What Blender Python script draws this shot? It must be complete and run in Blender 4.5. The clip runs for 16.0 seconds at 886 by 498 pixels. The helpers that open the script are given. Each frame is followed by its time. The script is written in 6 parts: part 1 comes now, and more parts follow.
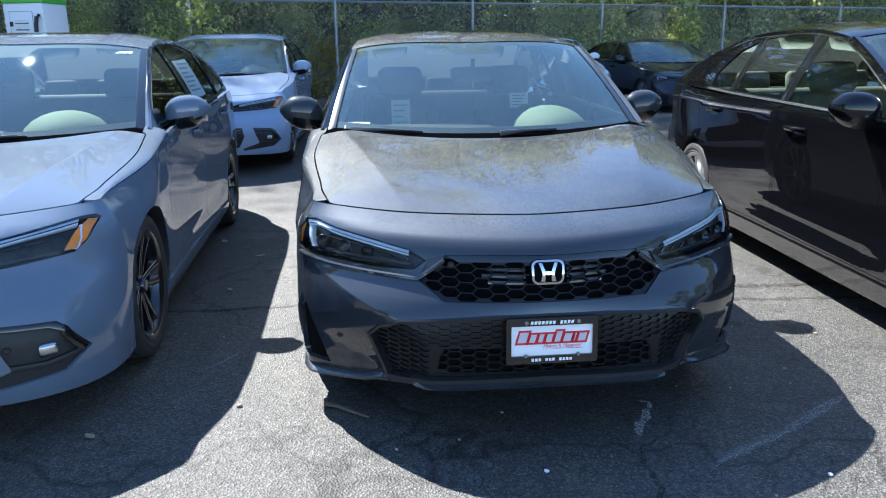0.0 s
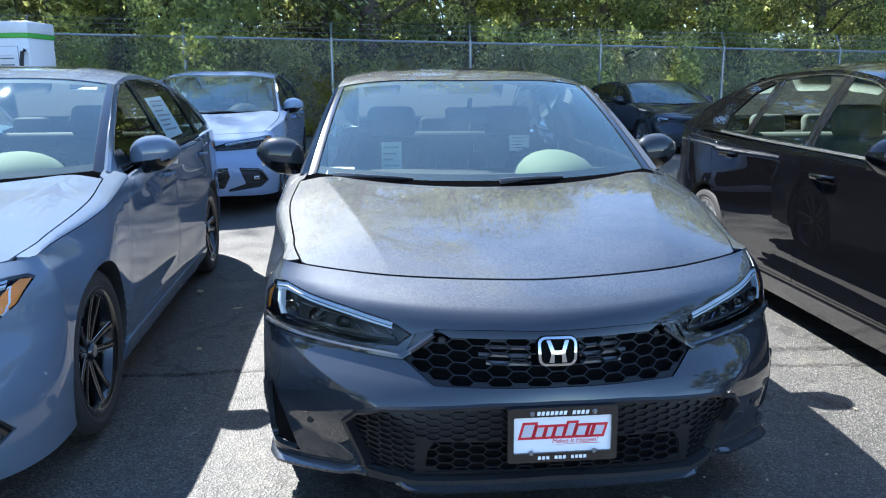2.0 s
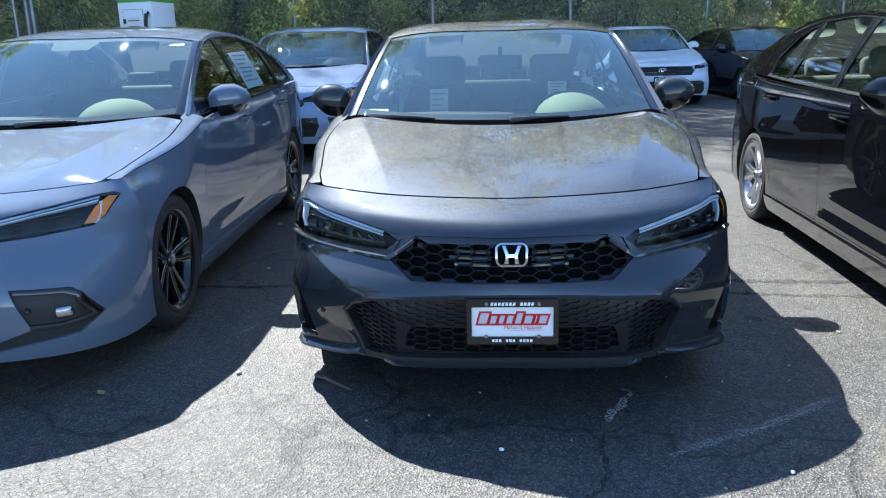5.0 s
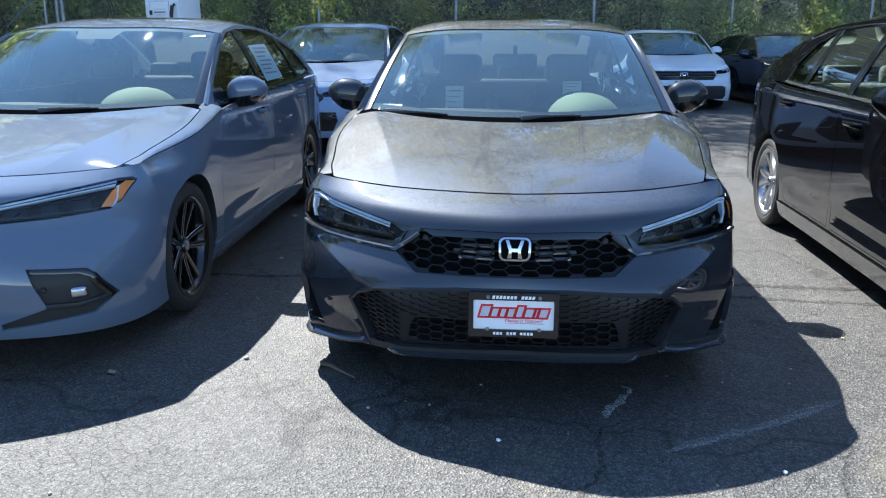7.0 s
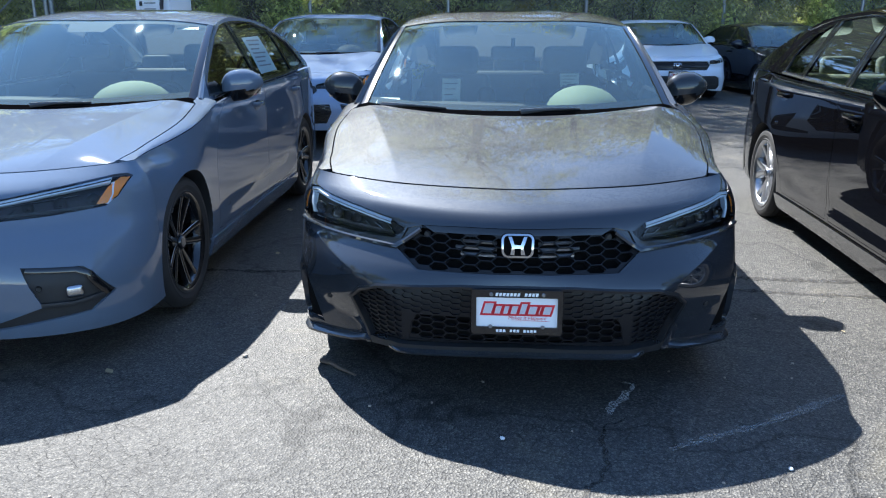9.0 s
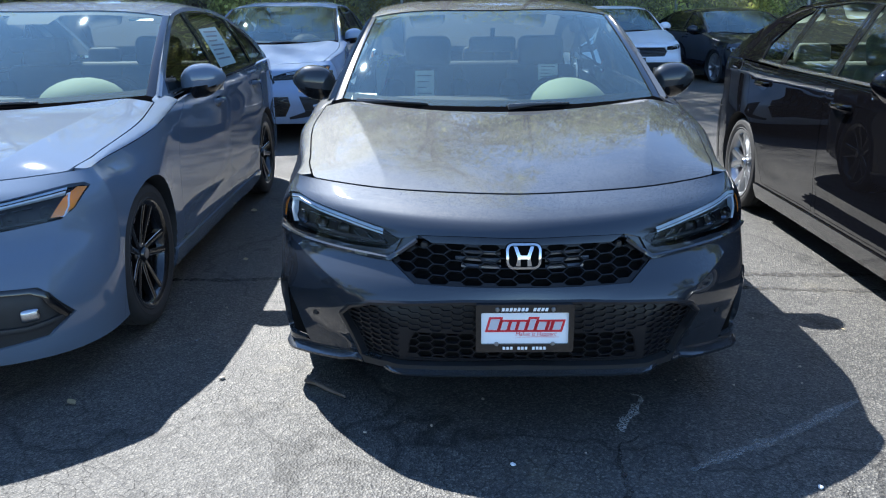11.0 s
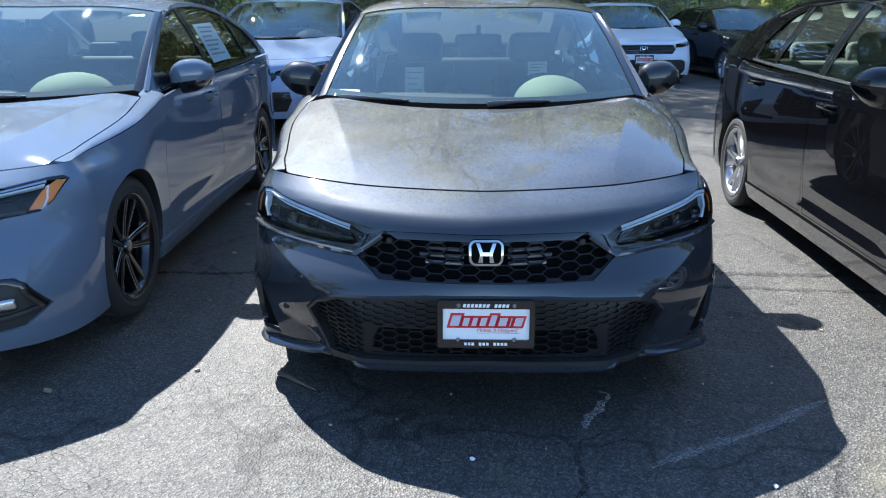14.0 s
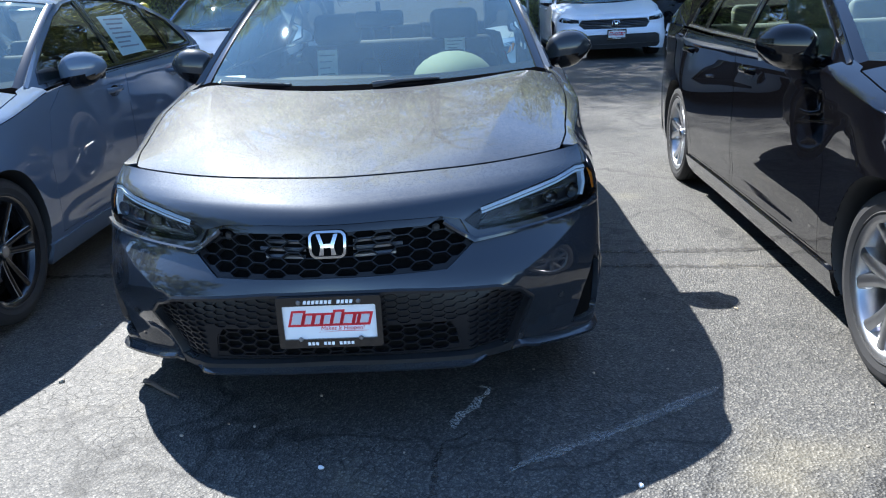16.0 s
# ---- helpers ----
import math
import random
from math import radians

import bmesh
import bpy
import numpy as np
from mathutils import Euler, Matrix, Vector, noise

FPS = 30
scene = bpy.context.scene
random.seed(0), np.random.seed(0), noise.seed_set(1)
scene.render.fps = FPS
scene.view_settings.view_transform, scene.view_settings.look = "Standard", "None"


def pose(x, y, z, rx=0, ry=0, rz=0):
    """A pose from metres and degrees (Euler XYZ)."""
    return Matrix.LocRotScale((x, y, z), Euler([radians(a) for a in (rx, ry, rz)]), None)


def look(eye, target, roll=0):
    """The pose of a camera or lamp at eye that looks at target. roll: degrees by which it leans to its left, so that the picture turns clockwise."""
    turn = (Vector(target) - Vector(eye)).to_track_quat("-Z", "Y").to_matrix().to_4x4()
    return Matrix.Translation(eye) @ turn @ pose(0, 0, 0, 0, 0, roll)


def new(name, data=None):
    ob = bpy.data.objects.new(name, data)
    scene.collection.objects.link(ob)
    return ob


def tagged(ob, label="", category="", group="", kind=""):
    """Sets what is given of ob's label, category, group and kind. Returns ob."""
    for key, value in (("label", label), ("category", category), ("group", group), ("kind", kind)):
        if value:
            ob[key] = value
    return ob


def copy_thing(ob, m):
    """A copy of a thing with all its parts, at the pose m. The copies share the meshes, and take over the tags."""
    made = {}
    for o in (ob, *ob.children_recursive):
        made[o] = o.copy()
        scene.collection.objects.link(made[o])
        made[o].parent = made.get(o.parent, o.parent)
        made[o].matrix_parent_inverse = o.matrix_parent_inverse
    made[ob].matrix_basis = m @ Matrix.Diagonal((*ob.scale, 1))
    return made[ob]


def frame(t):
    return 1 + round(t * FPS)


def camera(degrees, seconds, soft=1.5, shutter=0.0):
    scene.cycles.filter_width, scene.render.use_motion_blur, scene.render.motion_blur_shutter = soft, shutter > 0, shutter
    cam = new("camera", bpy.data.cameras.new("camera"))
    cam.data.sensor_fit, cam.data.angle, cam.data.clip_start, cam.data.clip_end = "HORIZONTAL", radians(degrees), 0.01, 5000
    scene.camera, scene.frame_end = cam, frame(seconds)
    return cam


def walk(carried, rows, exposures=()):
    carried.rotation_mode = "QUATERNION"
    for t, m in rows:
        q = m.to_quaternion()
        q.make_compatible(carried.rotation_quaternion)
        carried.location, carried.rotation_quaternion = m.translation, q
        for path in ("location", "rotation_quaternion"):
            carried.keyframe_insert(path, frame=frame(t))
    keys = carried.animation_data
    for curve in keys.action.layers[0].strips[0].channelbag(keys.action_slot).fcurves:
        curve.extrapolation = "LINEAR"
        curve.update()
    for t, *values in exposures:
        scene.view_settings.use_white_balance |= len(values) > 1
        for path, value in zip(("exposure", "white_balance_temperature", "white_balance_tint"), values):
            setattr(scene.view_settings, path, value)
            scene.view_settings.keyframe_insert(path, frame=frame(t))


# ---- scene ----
cam = camera(60.8, 16.0, 1.1)
PATH = [
    (0, (-0.565, -2.370, 1.356), (-0.399, -0.444, 0.845), -0.7),
    (0.5, (-0.569, -2.298, 1.354), (-0.374, -0.371, 0.853), -0.2),
    (1, (-0.534, -2.109, 1.348), (-0.322, -0.177, 0.877), 0.2),
    (1.5, (-0.509, -1.999, 1.345), (-0.294, -0.060, 0.908), 0.4),
    (2, (-0.509, -1.955, 1.352), (-0.331, -0.007, 0.937), -0.2),
    (2.5, (-0.496, -1.960, 1.337), (-0.374, -0.009, 0.913), -1.0),
    (3, (-0.456, -2.021, 1.338), (-0.409, -0.073, 0.890), -2.0),
    (3.5, (-0.382, -2.149, 1.331), (-0.407, -0.206, 0.855), -2.6),
    (4, (-0.216, -2.314, 1.354), (-0.303, -0.379, 0.854), -2.8),
    (4.2, (-0.129, -2.375, 1.339), (-0.225, -0.445, 0.825), -2.3),
    (6.5, (-0.037, -2.506, 1.322), (-0.199, -0.584, 0.793), -0.7),
    (7, (-0.018, -2.516, 1.318), (-0.194, -0.595, 0.792), -0.0),
    (7.5, (-0.005, -2.522, 1.328), (-0.182, -0.601, 0.804), 0.4),
    (8, (-0.005, -2.524, 1.323), (-0.182, -0.602, 0.796), 0.5),
    (8.2, (-0.011, -2.527, 1.319), (-0.185, -0.607, 0.788), 0.4),
    (10.5, (-0.187, -2.303, 1.365), (-0.260, -0.389, 0.789), -0.6),
    (11, (-0.223, -2.267, 1.352), (-0.253, -0.354, 0.769), -0.5),
    (11.5, (-0.214, -2.268, 1.340), (-0.232, -0.361, 0.737), -0.5),
    (12, (-0.135, -2.270, 1.329), (-0.174, -0.372, 0.697), -0.5),
    (12.5, (-0.029, -2.288, 1.323), (-0.103, -0.398, 0.673), -0.7),
    (13, (-0.008, -2.290, 1.338), (-0.102, -0.399, 0.693), -0.6),
    (13.5, (-0.044, -2.280, 1.364), (-0.136, -0.381, 0.743), -0.3),
    (14, (-0.056, -2.287, 1.359), (-0.125, -0.378, 0.766), -0.2),
    (14.5, (-0.068, -2.282, 1.344), (-0.112, -0.368, 0.764), -0.8),
    (15, (0.023, -2.254, 1.342), (-0.008, -0.342, 0.756), -1.6),
    (15.5, (0.257, -2.165, 1.334), (0.221, -0.259, 0.729), -2.6),
    (16, (0.445, -2.082, 1.296), (0.354, -0.184, 0.670), -3.0),
]
walk(cam, [(t, look(eye, target, roll)) for t, eye, target, roll in PATH], [(0.0, 1.99, 5800, 9), (1.0, 2.10, 5800, 9), (2.0, 2.22, 5800, 9), (3.0, 2.17, 5800, 9), (4.0, 2.08, 5800, 9), (7.0, 1.82, 5800, 9), (8.0, 1.81, 5800, 9), (12.0, 1.83, 5800, 9), (16.0, 1.91, 5800, 9)])

# ---- light ----
SUN_DIR = Vector((-0.35, 0.58, 0.720)).normalized()
world = bpy.data.worlds.new("world")
scene.world = world
world.use_nodes = True
wn = world.node_tree.nodes
sky = wn.new("ShaderNodeTexSky")
sky.sky_type, sky.sun_disc = "NISHITA", False
sky.dust_density, sky.ozone_density, sky.air_density = 0.0, 3.2, 1.0
sky.sun_elevation = math.asin(SUN_DIR.z)
sky.sun_rotation = math.atan2(SUN_DIR.x, SUN_DIR.y)
world.node_tree.links.new(sky.outputs[0], wn["Background"].inputs[0])
wn["Background"].inputs[1].default_value = 0.096
sun = new("sun", bpy.data.lights.new("sun", "SUN"))
sun.data.energy, sun.data.angle, sun.data.color = 5.0, radians(0.55), (0.99, 0.92, 0.82)
sun.matrix_world = look(SUN_DIR * 60, (0, 0, 0))


# ---- materials ----
def material(name, color, rough=0.5, metal=0.0, coat=0.0, spec=0.5):
    m = bpy.data.materials.new(name)
    m.use_nodes = True
    b = m.node_tree.nodes["Principled BSDF"]
    b.inputs["Base Color"].default_value = (*color, 1)
    b.inputs["Roughness"].default_value = rough
    b.inputs["Metallic"].default_value = metal
    b.inputs["Coat Weight"].default_value = coat
    b.inputs["Coat Roughness"].default_value = 0.03
    b.inputs["Specular IOR Level"].default_value = spec
    return m


def nodes_of(m):
    return m.node_tree.nodes, m.node_tree.links, m.node_tree.nodes["Principled BSDF"]


def coords(m, scale=(1, 1, 1)):
    """Object coordinates in metres, stretched."""
    n, l, b = nodes_of(m)
    tc, mp = n.new("ShaderNodeTexCoord"), n.new("ShaderNodeMapping")
    mp.inputs["Scale"].default_value = scale
    l.new(tc.outputs["Object"], mp.inputs[0])
    return mp.outputs[0]


def noise_tex(m, vec, scale, detail=4.0, rough=0.6):
    n, l, b = nodes_of(m)
    t = n.new("ShaderNodeTexNoise")
    t.inputs["Scale"].default_value, t.inputs["Detail"].default_value, t.inputs["Roughness"].default_value = scale, detail, rough
    l.new(vec, t.inputs["Vector"])
    return t.outputs["Fac"]


def ramp(m, fac, stops):
    n, l, b = nodes_of(m)
    r = n.new("ShaderNodeValToRGB")
    e = r.color_ramp.elements
    while len(e) < len(stops):
        e.new(0.5)
    for el, (p, c) in zip(e, stops):
        el.position, el.color = p, (c, c, c, 1) if isinstance(c, (int, float)) else (*c, 1)
    l.new(fac, r.inputs[0])
    return r.outputs[0]


def mix(m, fac, a, b_, kind="MIX"):
    n, l, b = nodes_of(m)
    x = n.new("ShaderNodeMix")
    x.data_type, x.blend_type = "RGBA", kind
    for sock, v in ((x.inputs[0], fac), (x.inputs[6], a), (x.inputs[7], b_)):
        if isinstance(v, bpy.types.NodeSocket):
            l.new(v, sock)
        elif isinstance(v, (int, float)):
            sock.default_value = v
        else:
            sock.default_value = (*v, 1)
    return x.outputs[2]


def bump(m, height, strength, distance):
    n, l, b = nodes_of(m)
    t = n.new("ShaderNodeBump")
    t.inputs["Strength"].default_value, t.inputs["Distance"].default_value = strength, distance
    l.new(height, t.inputs["Height"])
    l.new(t.outputs[0], b.inputs["Normal"])
    return t


def paint(name, color, metal, rough, dust=0.25, lacquer=1.5):
    """Clear-coated car paint with metal flake and a film of dust on what faces up."""
    m = material(name, color, rough, metal, 1.0, 0.0)
    n, l, b = nodes_of(m)
    b.inputs["Coat IOR"].default_value = lacquer
    v = coords(m)
    flake = noise_tex(m, v, 900, 1.0)
    base = mix(m, ramp(m, flake, [(0.35, 0.0), (0.75, 1.0)]), tuple(c * 0.93 for c in color), tuple(min(1, c * 1.09) for c in color))
    geo, sep = n.new("ShaderNodeNewGeometry"), n.new("ShaderNodeSeparateXYZ")
    l.new(geo.outputs["Normal"], sep.inputs[0])
    up = ramp(m, sep.outputs[2], [(0.80, 0.0), (0.985, 1.0)])
    specks = ramp(m, noise_tex(m, v, 230, 3.0, 0.75), [(0.40, 0.25), (0.62, 1.25)])
    blot = ramp(m, noise_tex(m, v, 2.6, 5.0), [(0.3, 0.35), (0.7, 1.0)])
    film = mix(m, 1.0, mix(m, 1.0, up, specks, "MULTIPLY"), blot, "MULTIPLY")
    amount = mix(m, 1.0, film, (dust,) * 3, "MULTIPLY")
    l.new(mix(m, amount, base, (0.31, 0.30, 0.26)), b.inputs["Base Color"])
    bw = n.new("ShaderNodeRGBToBW")
    l.new(mix(m, 1.0, mix(m, 1.0, up, blot, "MULTIPLY"), (dust,) * 3, "MULTIPLY"), bw.inputs[0])
    mr = n.new("ShaderNodeMapRange")
    mr.inputs["To Min"].default_value, mr.inputs["To Max"].default_value = 0.010, 0.20
    l.new(bw.outputs[0], mr.inputs["Value"])
    l.new(mr.outputs[0], b.inputs["Coat Roughness"])
    return m


def glass(name, tint, ior=1.75, sheen=(1, 1, 1), film=0.0):
    m = bpy.data.materials.new(name)
    m.use_nodes = True
    n, l = m.node_tree.nodes, m.node_tree.links
    n.clear()
    out, mx, tr, gl, fr = (n.new("ShaderNode" + k) for k in ("OutputMaterial", "MixShader", "BsdfTransparent", "BsdfGlossy", "Fresnel"))
    tr.inputs[0].default_value = (*tint, 1)
    gl.inputs["Roughness"].default_value = 0.012
    gl.inputs[0].default_value = (*sheen, 1)
    fr.inputs[0].default_value = ior
    l.new(fr.outputs[0], mx.inputs[0])
    l.new(tr.outputs[0], mx.inputs[1])
    l.new(gl.outputs[0], mx.inputs[2])
    if not film:
        l.new(mx.outputs[0], out.inputs[0])
        return m
    # thin dust film; its teal also paints in the haze of reflected sky
    tc, spots, rp, add, veil = (n.new("ShaderNode" + k) for k in ("TexCoord", "TexNoise", "ValToRGB", "MixShader", "BsdfDiffuse"))
    spots.inputs["Scale"].default_value, spots.inputs["Detail"].default_value = 3.0, 6.0
    l.new(tc.outputs["Object"], spots.inputs["Vector"])
    rp.color_ramp.elements[0].position, rp.color_ramp.elements[1].position = 0.3, 0.75
    rp.color_ramp.elements[0].color, rp.color_ramp.elements[1].color = ((film * k,) * 3 + (1,) for k in (0.6, 1.3))
    veil.inputs[0].default_value = (0.62, 0.80, 0.74, 1)
    l.new(spots.outputs["Fac"], rp.inputs[0])
    l.new(rp.outputs[0], add.inputs[0])
    l.new(mx.outputs[0], add.inputs[1])
    l.new(veil.outputs[0], add.inputs[2])
    l.new(add.outputs[0], out.inputs[0])
    return m


def worn(name, color, rough, scale=40, depth=0.25, metal=0.0, relief=0.0):
    """A plain stuff whose colour and gloss vary at two scales."""
    m = material(name, color, rough, metal)
    n, l, b = nodes_of(m)
    v = coords(m)
    f = mix(m, 0.5, noise_tex(m, v, scale, 5), noise_tex(m, v, scale / 12, 3))
    l.new(mix(m, ramp(m, f, [(0.3, 0.0), (0.7, 1.0)]), tuple(c * (1 - depth) for c in color), tuple(min(1, c * (1 + depth)) for c in color)), b.inputs["Base Color"])
    if relief:
        bump(m, f, 0.5, relief)
    return m


PAINT_DARK = paint("meteorite_grey_paint", (0.024, 0.029, 0.038), 0.40, 0.54, 0.24, 1.68)
PAINT_BLUE = paint("slate_blue_paint", (0.110, 0.141, 0.194), 0.0, 0.5, 0.12, 1.65)
PAINT_ICE = paint("pale_ice_blue_paint", (0.26, 0.33, 0.45), 0.0, 0.5, 0.06)
PAINT_WHITE = paint("white_paint", (0.70, 0.73, 0.78), 0.0, 0.4, 0.06)
PAINT_BLACK = paint("black_paint", (0.003, 0.003, 0.004), 0.0, 0.3, 0.02)
PAINT_SILVER = paint("silver_paint", (0.45, 0.47, 0.49), 0.4, 0.35, 0.08)
PAINT_GREY = paint("graphite_paint", (0.030, 0.034, 0.040), 0.2, 0.4, 0.10)
PAINT_NAVY = paint("dark_navy_paint", (0.012, 0.016, 0.026), 0.4, 0.3, 0.08)
GLOSS = material("gloss_black_plastic", (0.006, 0.006, 0.007), 0.12, 0, 0.6)
GRILLE_BLACK = material("satin_black_grille", (0.011, 0.011, 0.013), 0.38, 0, 0, 0.28)
FRIT = material("ceramic_screen_border", (0.006, 0.006, 0.007), 0.7, 0, 0, 0.05)
COWL = material("flat_black_cowl", (0.003, 0.003, 0.0035), 0.8, 0, 0, 0.0)
INSERT = worn("satin_black_trim", (0.012, 0.013, 0.016), 0.32, 200, 0.15)
MATTE = worn("textured_black_plastic", (0.016, 0.017, 0.019), 0.55, 300, 0.2)
# near-black, puts the shade of deep openings into colour; also the emblem's black ground
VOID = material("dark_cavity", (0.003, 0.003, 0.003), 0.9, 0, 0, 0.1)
# black arm lightened, the sun's highlight put into its base colour
WIPER = worn("satin_wiper_arm", (0.07, 0.07, 0.075), 0.3, 120, 0.15)
RUBBER = worn("tyre_rubber", (0.020, 0.020, 0.021), 0.75, 120, 0.25)
CHROME = material("chrome", (0.52, 0.53, 0.55), 0.1, 1.0)
BRIGHT = worn("bright_anodised_trim", (0.50, 0.51, 0.53), 0.26, 200, 0.06, 1.0)
ALLOY = worn("machined_alloy", (0.46, 0.47, 0.49), 0.33, 200, 0.08, 1.0)
RIM_BLACK = material("gloss_black_alloy", (0.007, 0.007, 0.008), 0.18, 0.0, 0.7)
STEEL = worn("brake_steel", (0.28, 0.28, 0.29), 0.4, 90, 0.2, 0.9)
SILVER = material("silver_reflector", (0.30, 0.31, 0.33), 0.14, 1.0)
LIGHT_BAR = material("pale_light_guide", (0.78, 0.87, 0.95), 0.25, 0.0, 0.5)
AMBER = material("amber_reflector", (0.95, 0.30, 0.02), 0.25, 0, 0.6)
WINDSHIELD = glass("windshield_glass", (0.66, 0.83, 0.75), 2.12, (0.80, 0.96, 0.94), 0.027)
WINDOW = glass("window_glass", (0.28, 0.36, 0.31), 1.6)
WINDOW_CLEAR = glass("clear_window_glass", (0.56, 0.70, 0.62), 1.6)
REAR_GLASS = glass("rear_screen_glass", (0.55, 0.66, 0.60), 1.5)
LENS = glass("clear_lens", (0.78, 0.81, 0.84), 1.36)
TRIM_DARK = worn("interior_charcoal", (0.022, 0.022, 0.024), 0.7, 80, 0.2)
TRIM_DARK.node_tree.nodes["Principled BSDF"].inputs["Specular IOR Level"].default_value = 0.1
TRIM_GREY = worn("interior_grey_cloth", (0.055, 0.058, 0.062), 0.85, 160, 0.25)
TRIM_LIGHT = worn("interior_pale_grey", (0.15, 0.16, 0.15), 0.8, 160, 0.15)
# sunlight through green glass is put into this pale green dash colour
SUNLIT_COVER = worn("sunlit_dash_cover", (0.085, 0.115, 0.070), 0.85, 60, 0.1)
PAPER = material("white_paper", (0.82, 0.83, 0.85), 0.6)
SHEET_PAPER = worn("pale_teal_paper", (0.30, 0.42, 0.45), 0.5, 60, 0.08)
INK = material("grey_print", (0.16, 0.18, 0.21), 0.7)
SILVER_INK = material("pale_silver_print", (0.55, 0.55, 0.60), 0.45)
TAIL_RED = material("dark_red_lens", (0.16, 0.004, 0.006), 0.15, 0, 0.6)
RED = material("red_print", (0.62, 0.015, 0.03), 0.45)
GREEN = material("green_stripe", (0.10, 0.42, 0.06), 0.5)
# ---- building helpers ----
def smooth_curve(*pts):
    """A smooth line through (v, value) pairs, flat-tangent limited so that it does not overshoot."""
    xs, ys = np.array([p[0] for p in pts], float), np.array([p[1] for p in pts], float)
    d = np.diff(ys) / np.diff(xs)
    m = np.zeros(len(xs))
    m[0], m[-1] = d[0], d[-1]
    for i in range(1, len(xs) - 1):
        m[i] = 0 if d[i - 1] * d[i] <= 0 else 2 * d[i - 1] * d[i] / (d[i - 1] + d[i])

    def f(v):
        if v <= xs[0]:
            return ys[0] + (v - xs[0]) * m[0]
        if v >= xs[-1]:
            return ys[-1] + (v - xs[-1]) * m[-1]
        i = int(np.searchsorted(xs, v) - 1)
        h = xs[i + 1] - xs[i]
        t = (v - xs[i]) / h
        return (ys[i] * (1 + 2 * t) * (1 - t) ** 2 + h * m[i] * t * (1 - t) ** 2 + ys[i + 1] * t * t * (3 - 2 * t) + h * m[i + 1] * t * t * (t - 1))
    return f


def part(name, geom, mat, parent=None, label="", smooth=True, at=None):
    """One mesh object from (verts, faces) or a bmesh, under a thing or a part."""
    me = bpy.data.meshes.new(name)
    if isinstance(geom, bmesh.types.BMesh):
        geom.to_mesh(me)
        geom.free()
    else:
        me.from_pydata([tuple(v) for v in geom[0]], [], geom[1])
    me.materials.append(mat)
    if smooth:
        me.polygons.foreach_set("use_smooth", [True] * len(me.polygons))
        me.set_sharp_from_angle(angle=radians(38))
    me.update()
    if isinstance(geom, tuple) and len(geom) == 3:
        # true normals of the curved surface, so that neighbouring panels reflect as one
        me.normals_split_custom_set_from_vertices(geom[2])
    ob = new(name, me)
    if parent:
        ob.parent = parent
    if at is not None:
        ob.matrix_basis = at
    if label:
        ob["label"] = label
    return ob


def joined(*geoms):
    vs, fs = [], []
    for v, f in geoms:
        k = len(vs)
        vs += [tuple(p) for p in v]
        fs += [tuple(i + k for i in q) for q in f]
    return vs, fs


def moved(geom, m):
    return [tuple(m @ Vector(v)) for v in geom[0]], geom[1]


def from_bm(bm):
    bm.verts.index_update()
    g = [tuple(v.co) for v in bm.verts], [tuple(v.index for v in f.verts) for f in bm.faces]
    bm.free()
    return g


def box(sx, sy, sz, bevel=0.0, seg=2):
    """A box with rounded edges, centred in x and y, standing on z = 0."""
    bm = bmesh.new()
    bmesh.ops.create_cube(bm, size=1)
    for v in bm.verts:
        v.co = Vector((v.co.x * sx, v.co.y * sy, (v.co.z + 0.5) * sz))
    if bevel:
        bmesh.ops.bevel(bm, geom=bm.edges[:], offset=bevel, segments=seg, affect="EDGES", profile=0.5)
    return from_bm(bm)


def tube(points, radius, sides=8, caps=True):
    """A round bar along points; radius may be a list."""
    pts = [Vector(p) for p in points]
    vs, fs = [], []
    for i, p in enumerate(pts):
        d = (pts[min(i + 1, len(pts) - 1)] - pts[max(i - 1, 0)]).normalized()
        a = d.cross(Vector((0, 0, 1)) if abs(d.z) < 0.9 else Vector((1, 0, 0))).normalized()
        b = d.cross(a)
        r = radius[i] if isinstance(radius, (list, tuple)) else radius
        for k in range(sides):
            t = 2 * math.pi * k / sides
            vs.append(p + a * (r * math.cos(t)) + b * (r * math.sin(t)))
    for i in range(len(pts) - 1):
        for k in range(sides):
            k2 = (k + 1) % sides
            fs.append((i * sides + k, i * sides + k2, (i + 1) * sides + k2, (i + 1) * sides + k))
    if caps:
        fs.append(tuple(range(sides)))
        fs.append(tuple((len(pts) - 1) * sides + k for k in reversed(range(sides))))
    return vs, fs


def lathe(profile, sides=48, axis="x"):
    """A surface of revolution of (radius, along) pairs about the x axis."""
    vs, fs = [], []
    for k in range(sides):
        t = 2 * math.pi * k / sides
        for r, x in profile:
            vs.append((x, r * math.cos(t), r * math.sin(t)))
    n = len(profile)
    for k in range(sides):
        for i in range(n - 1):
            a, b = k * n + i, ((k + 1) % sides) * n + i
            fs.append((a, a + 1, b + 1, b))
    return vs, fs


def loft(rows):
    """Faces between rows of equally many points."""
    n = len(rows[0])
    vs = [tuple(p) for r in rows for p in r]
    fs = [(i * n + k, i * n + k + 1, (i + 1) * n + k + 1, (i + 1) * n + k) for i in range(len(rows) - 1) for k in range(n - 1)]
    return vs, fs


def inside(pts, poly):
    x, y = pts[:, 0], pts[:, 1]
    c = np.zeros(len(pts), bool)
    for (x1, y1), (x2, y2) in zip(poly, poly[1:] + poly[:1]):
        if y1 != y2:
            c ^= ((y1 > y) != (y2 > y)) & (x < (x2 - x1) * (y - y1) / (y2 - y1) + x1)
    return c


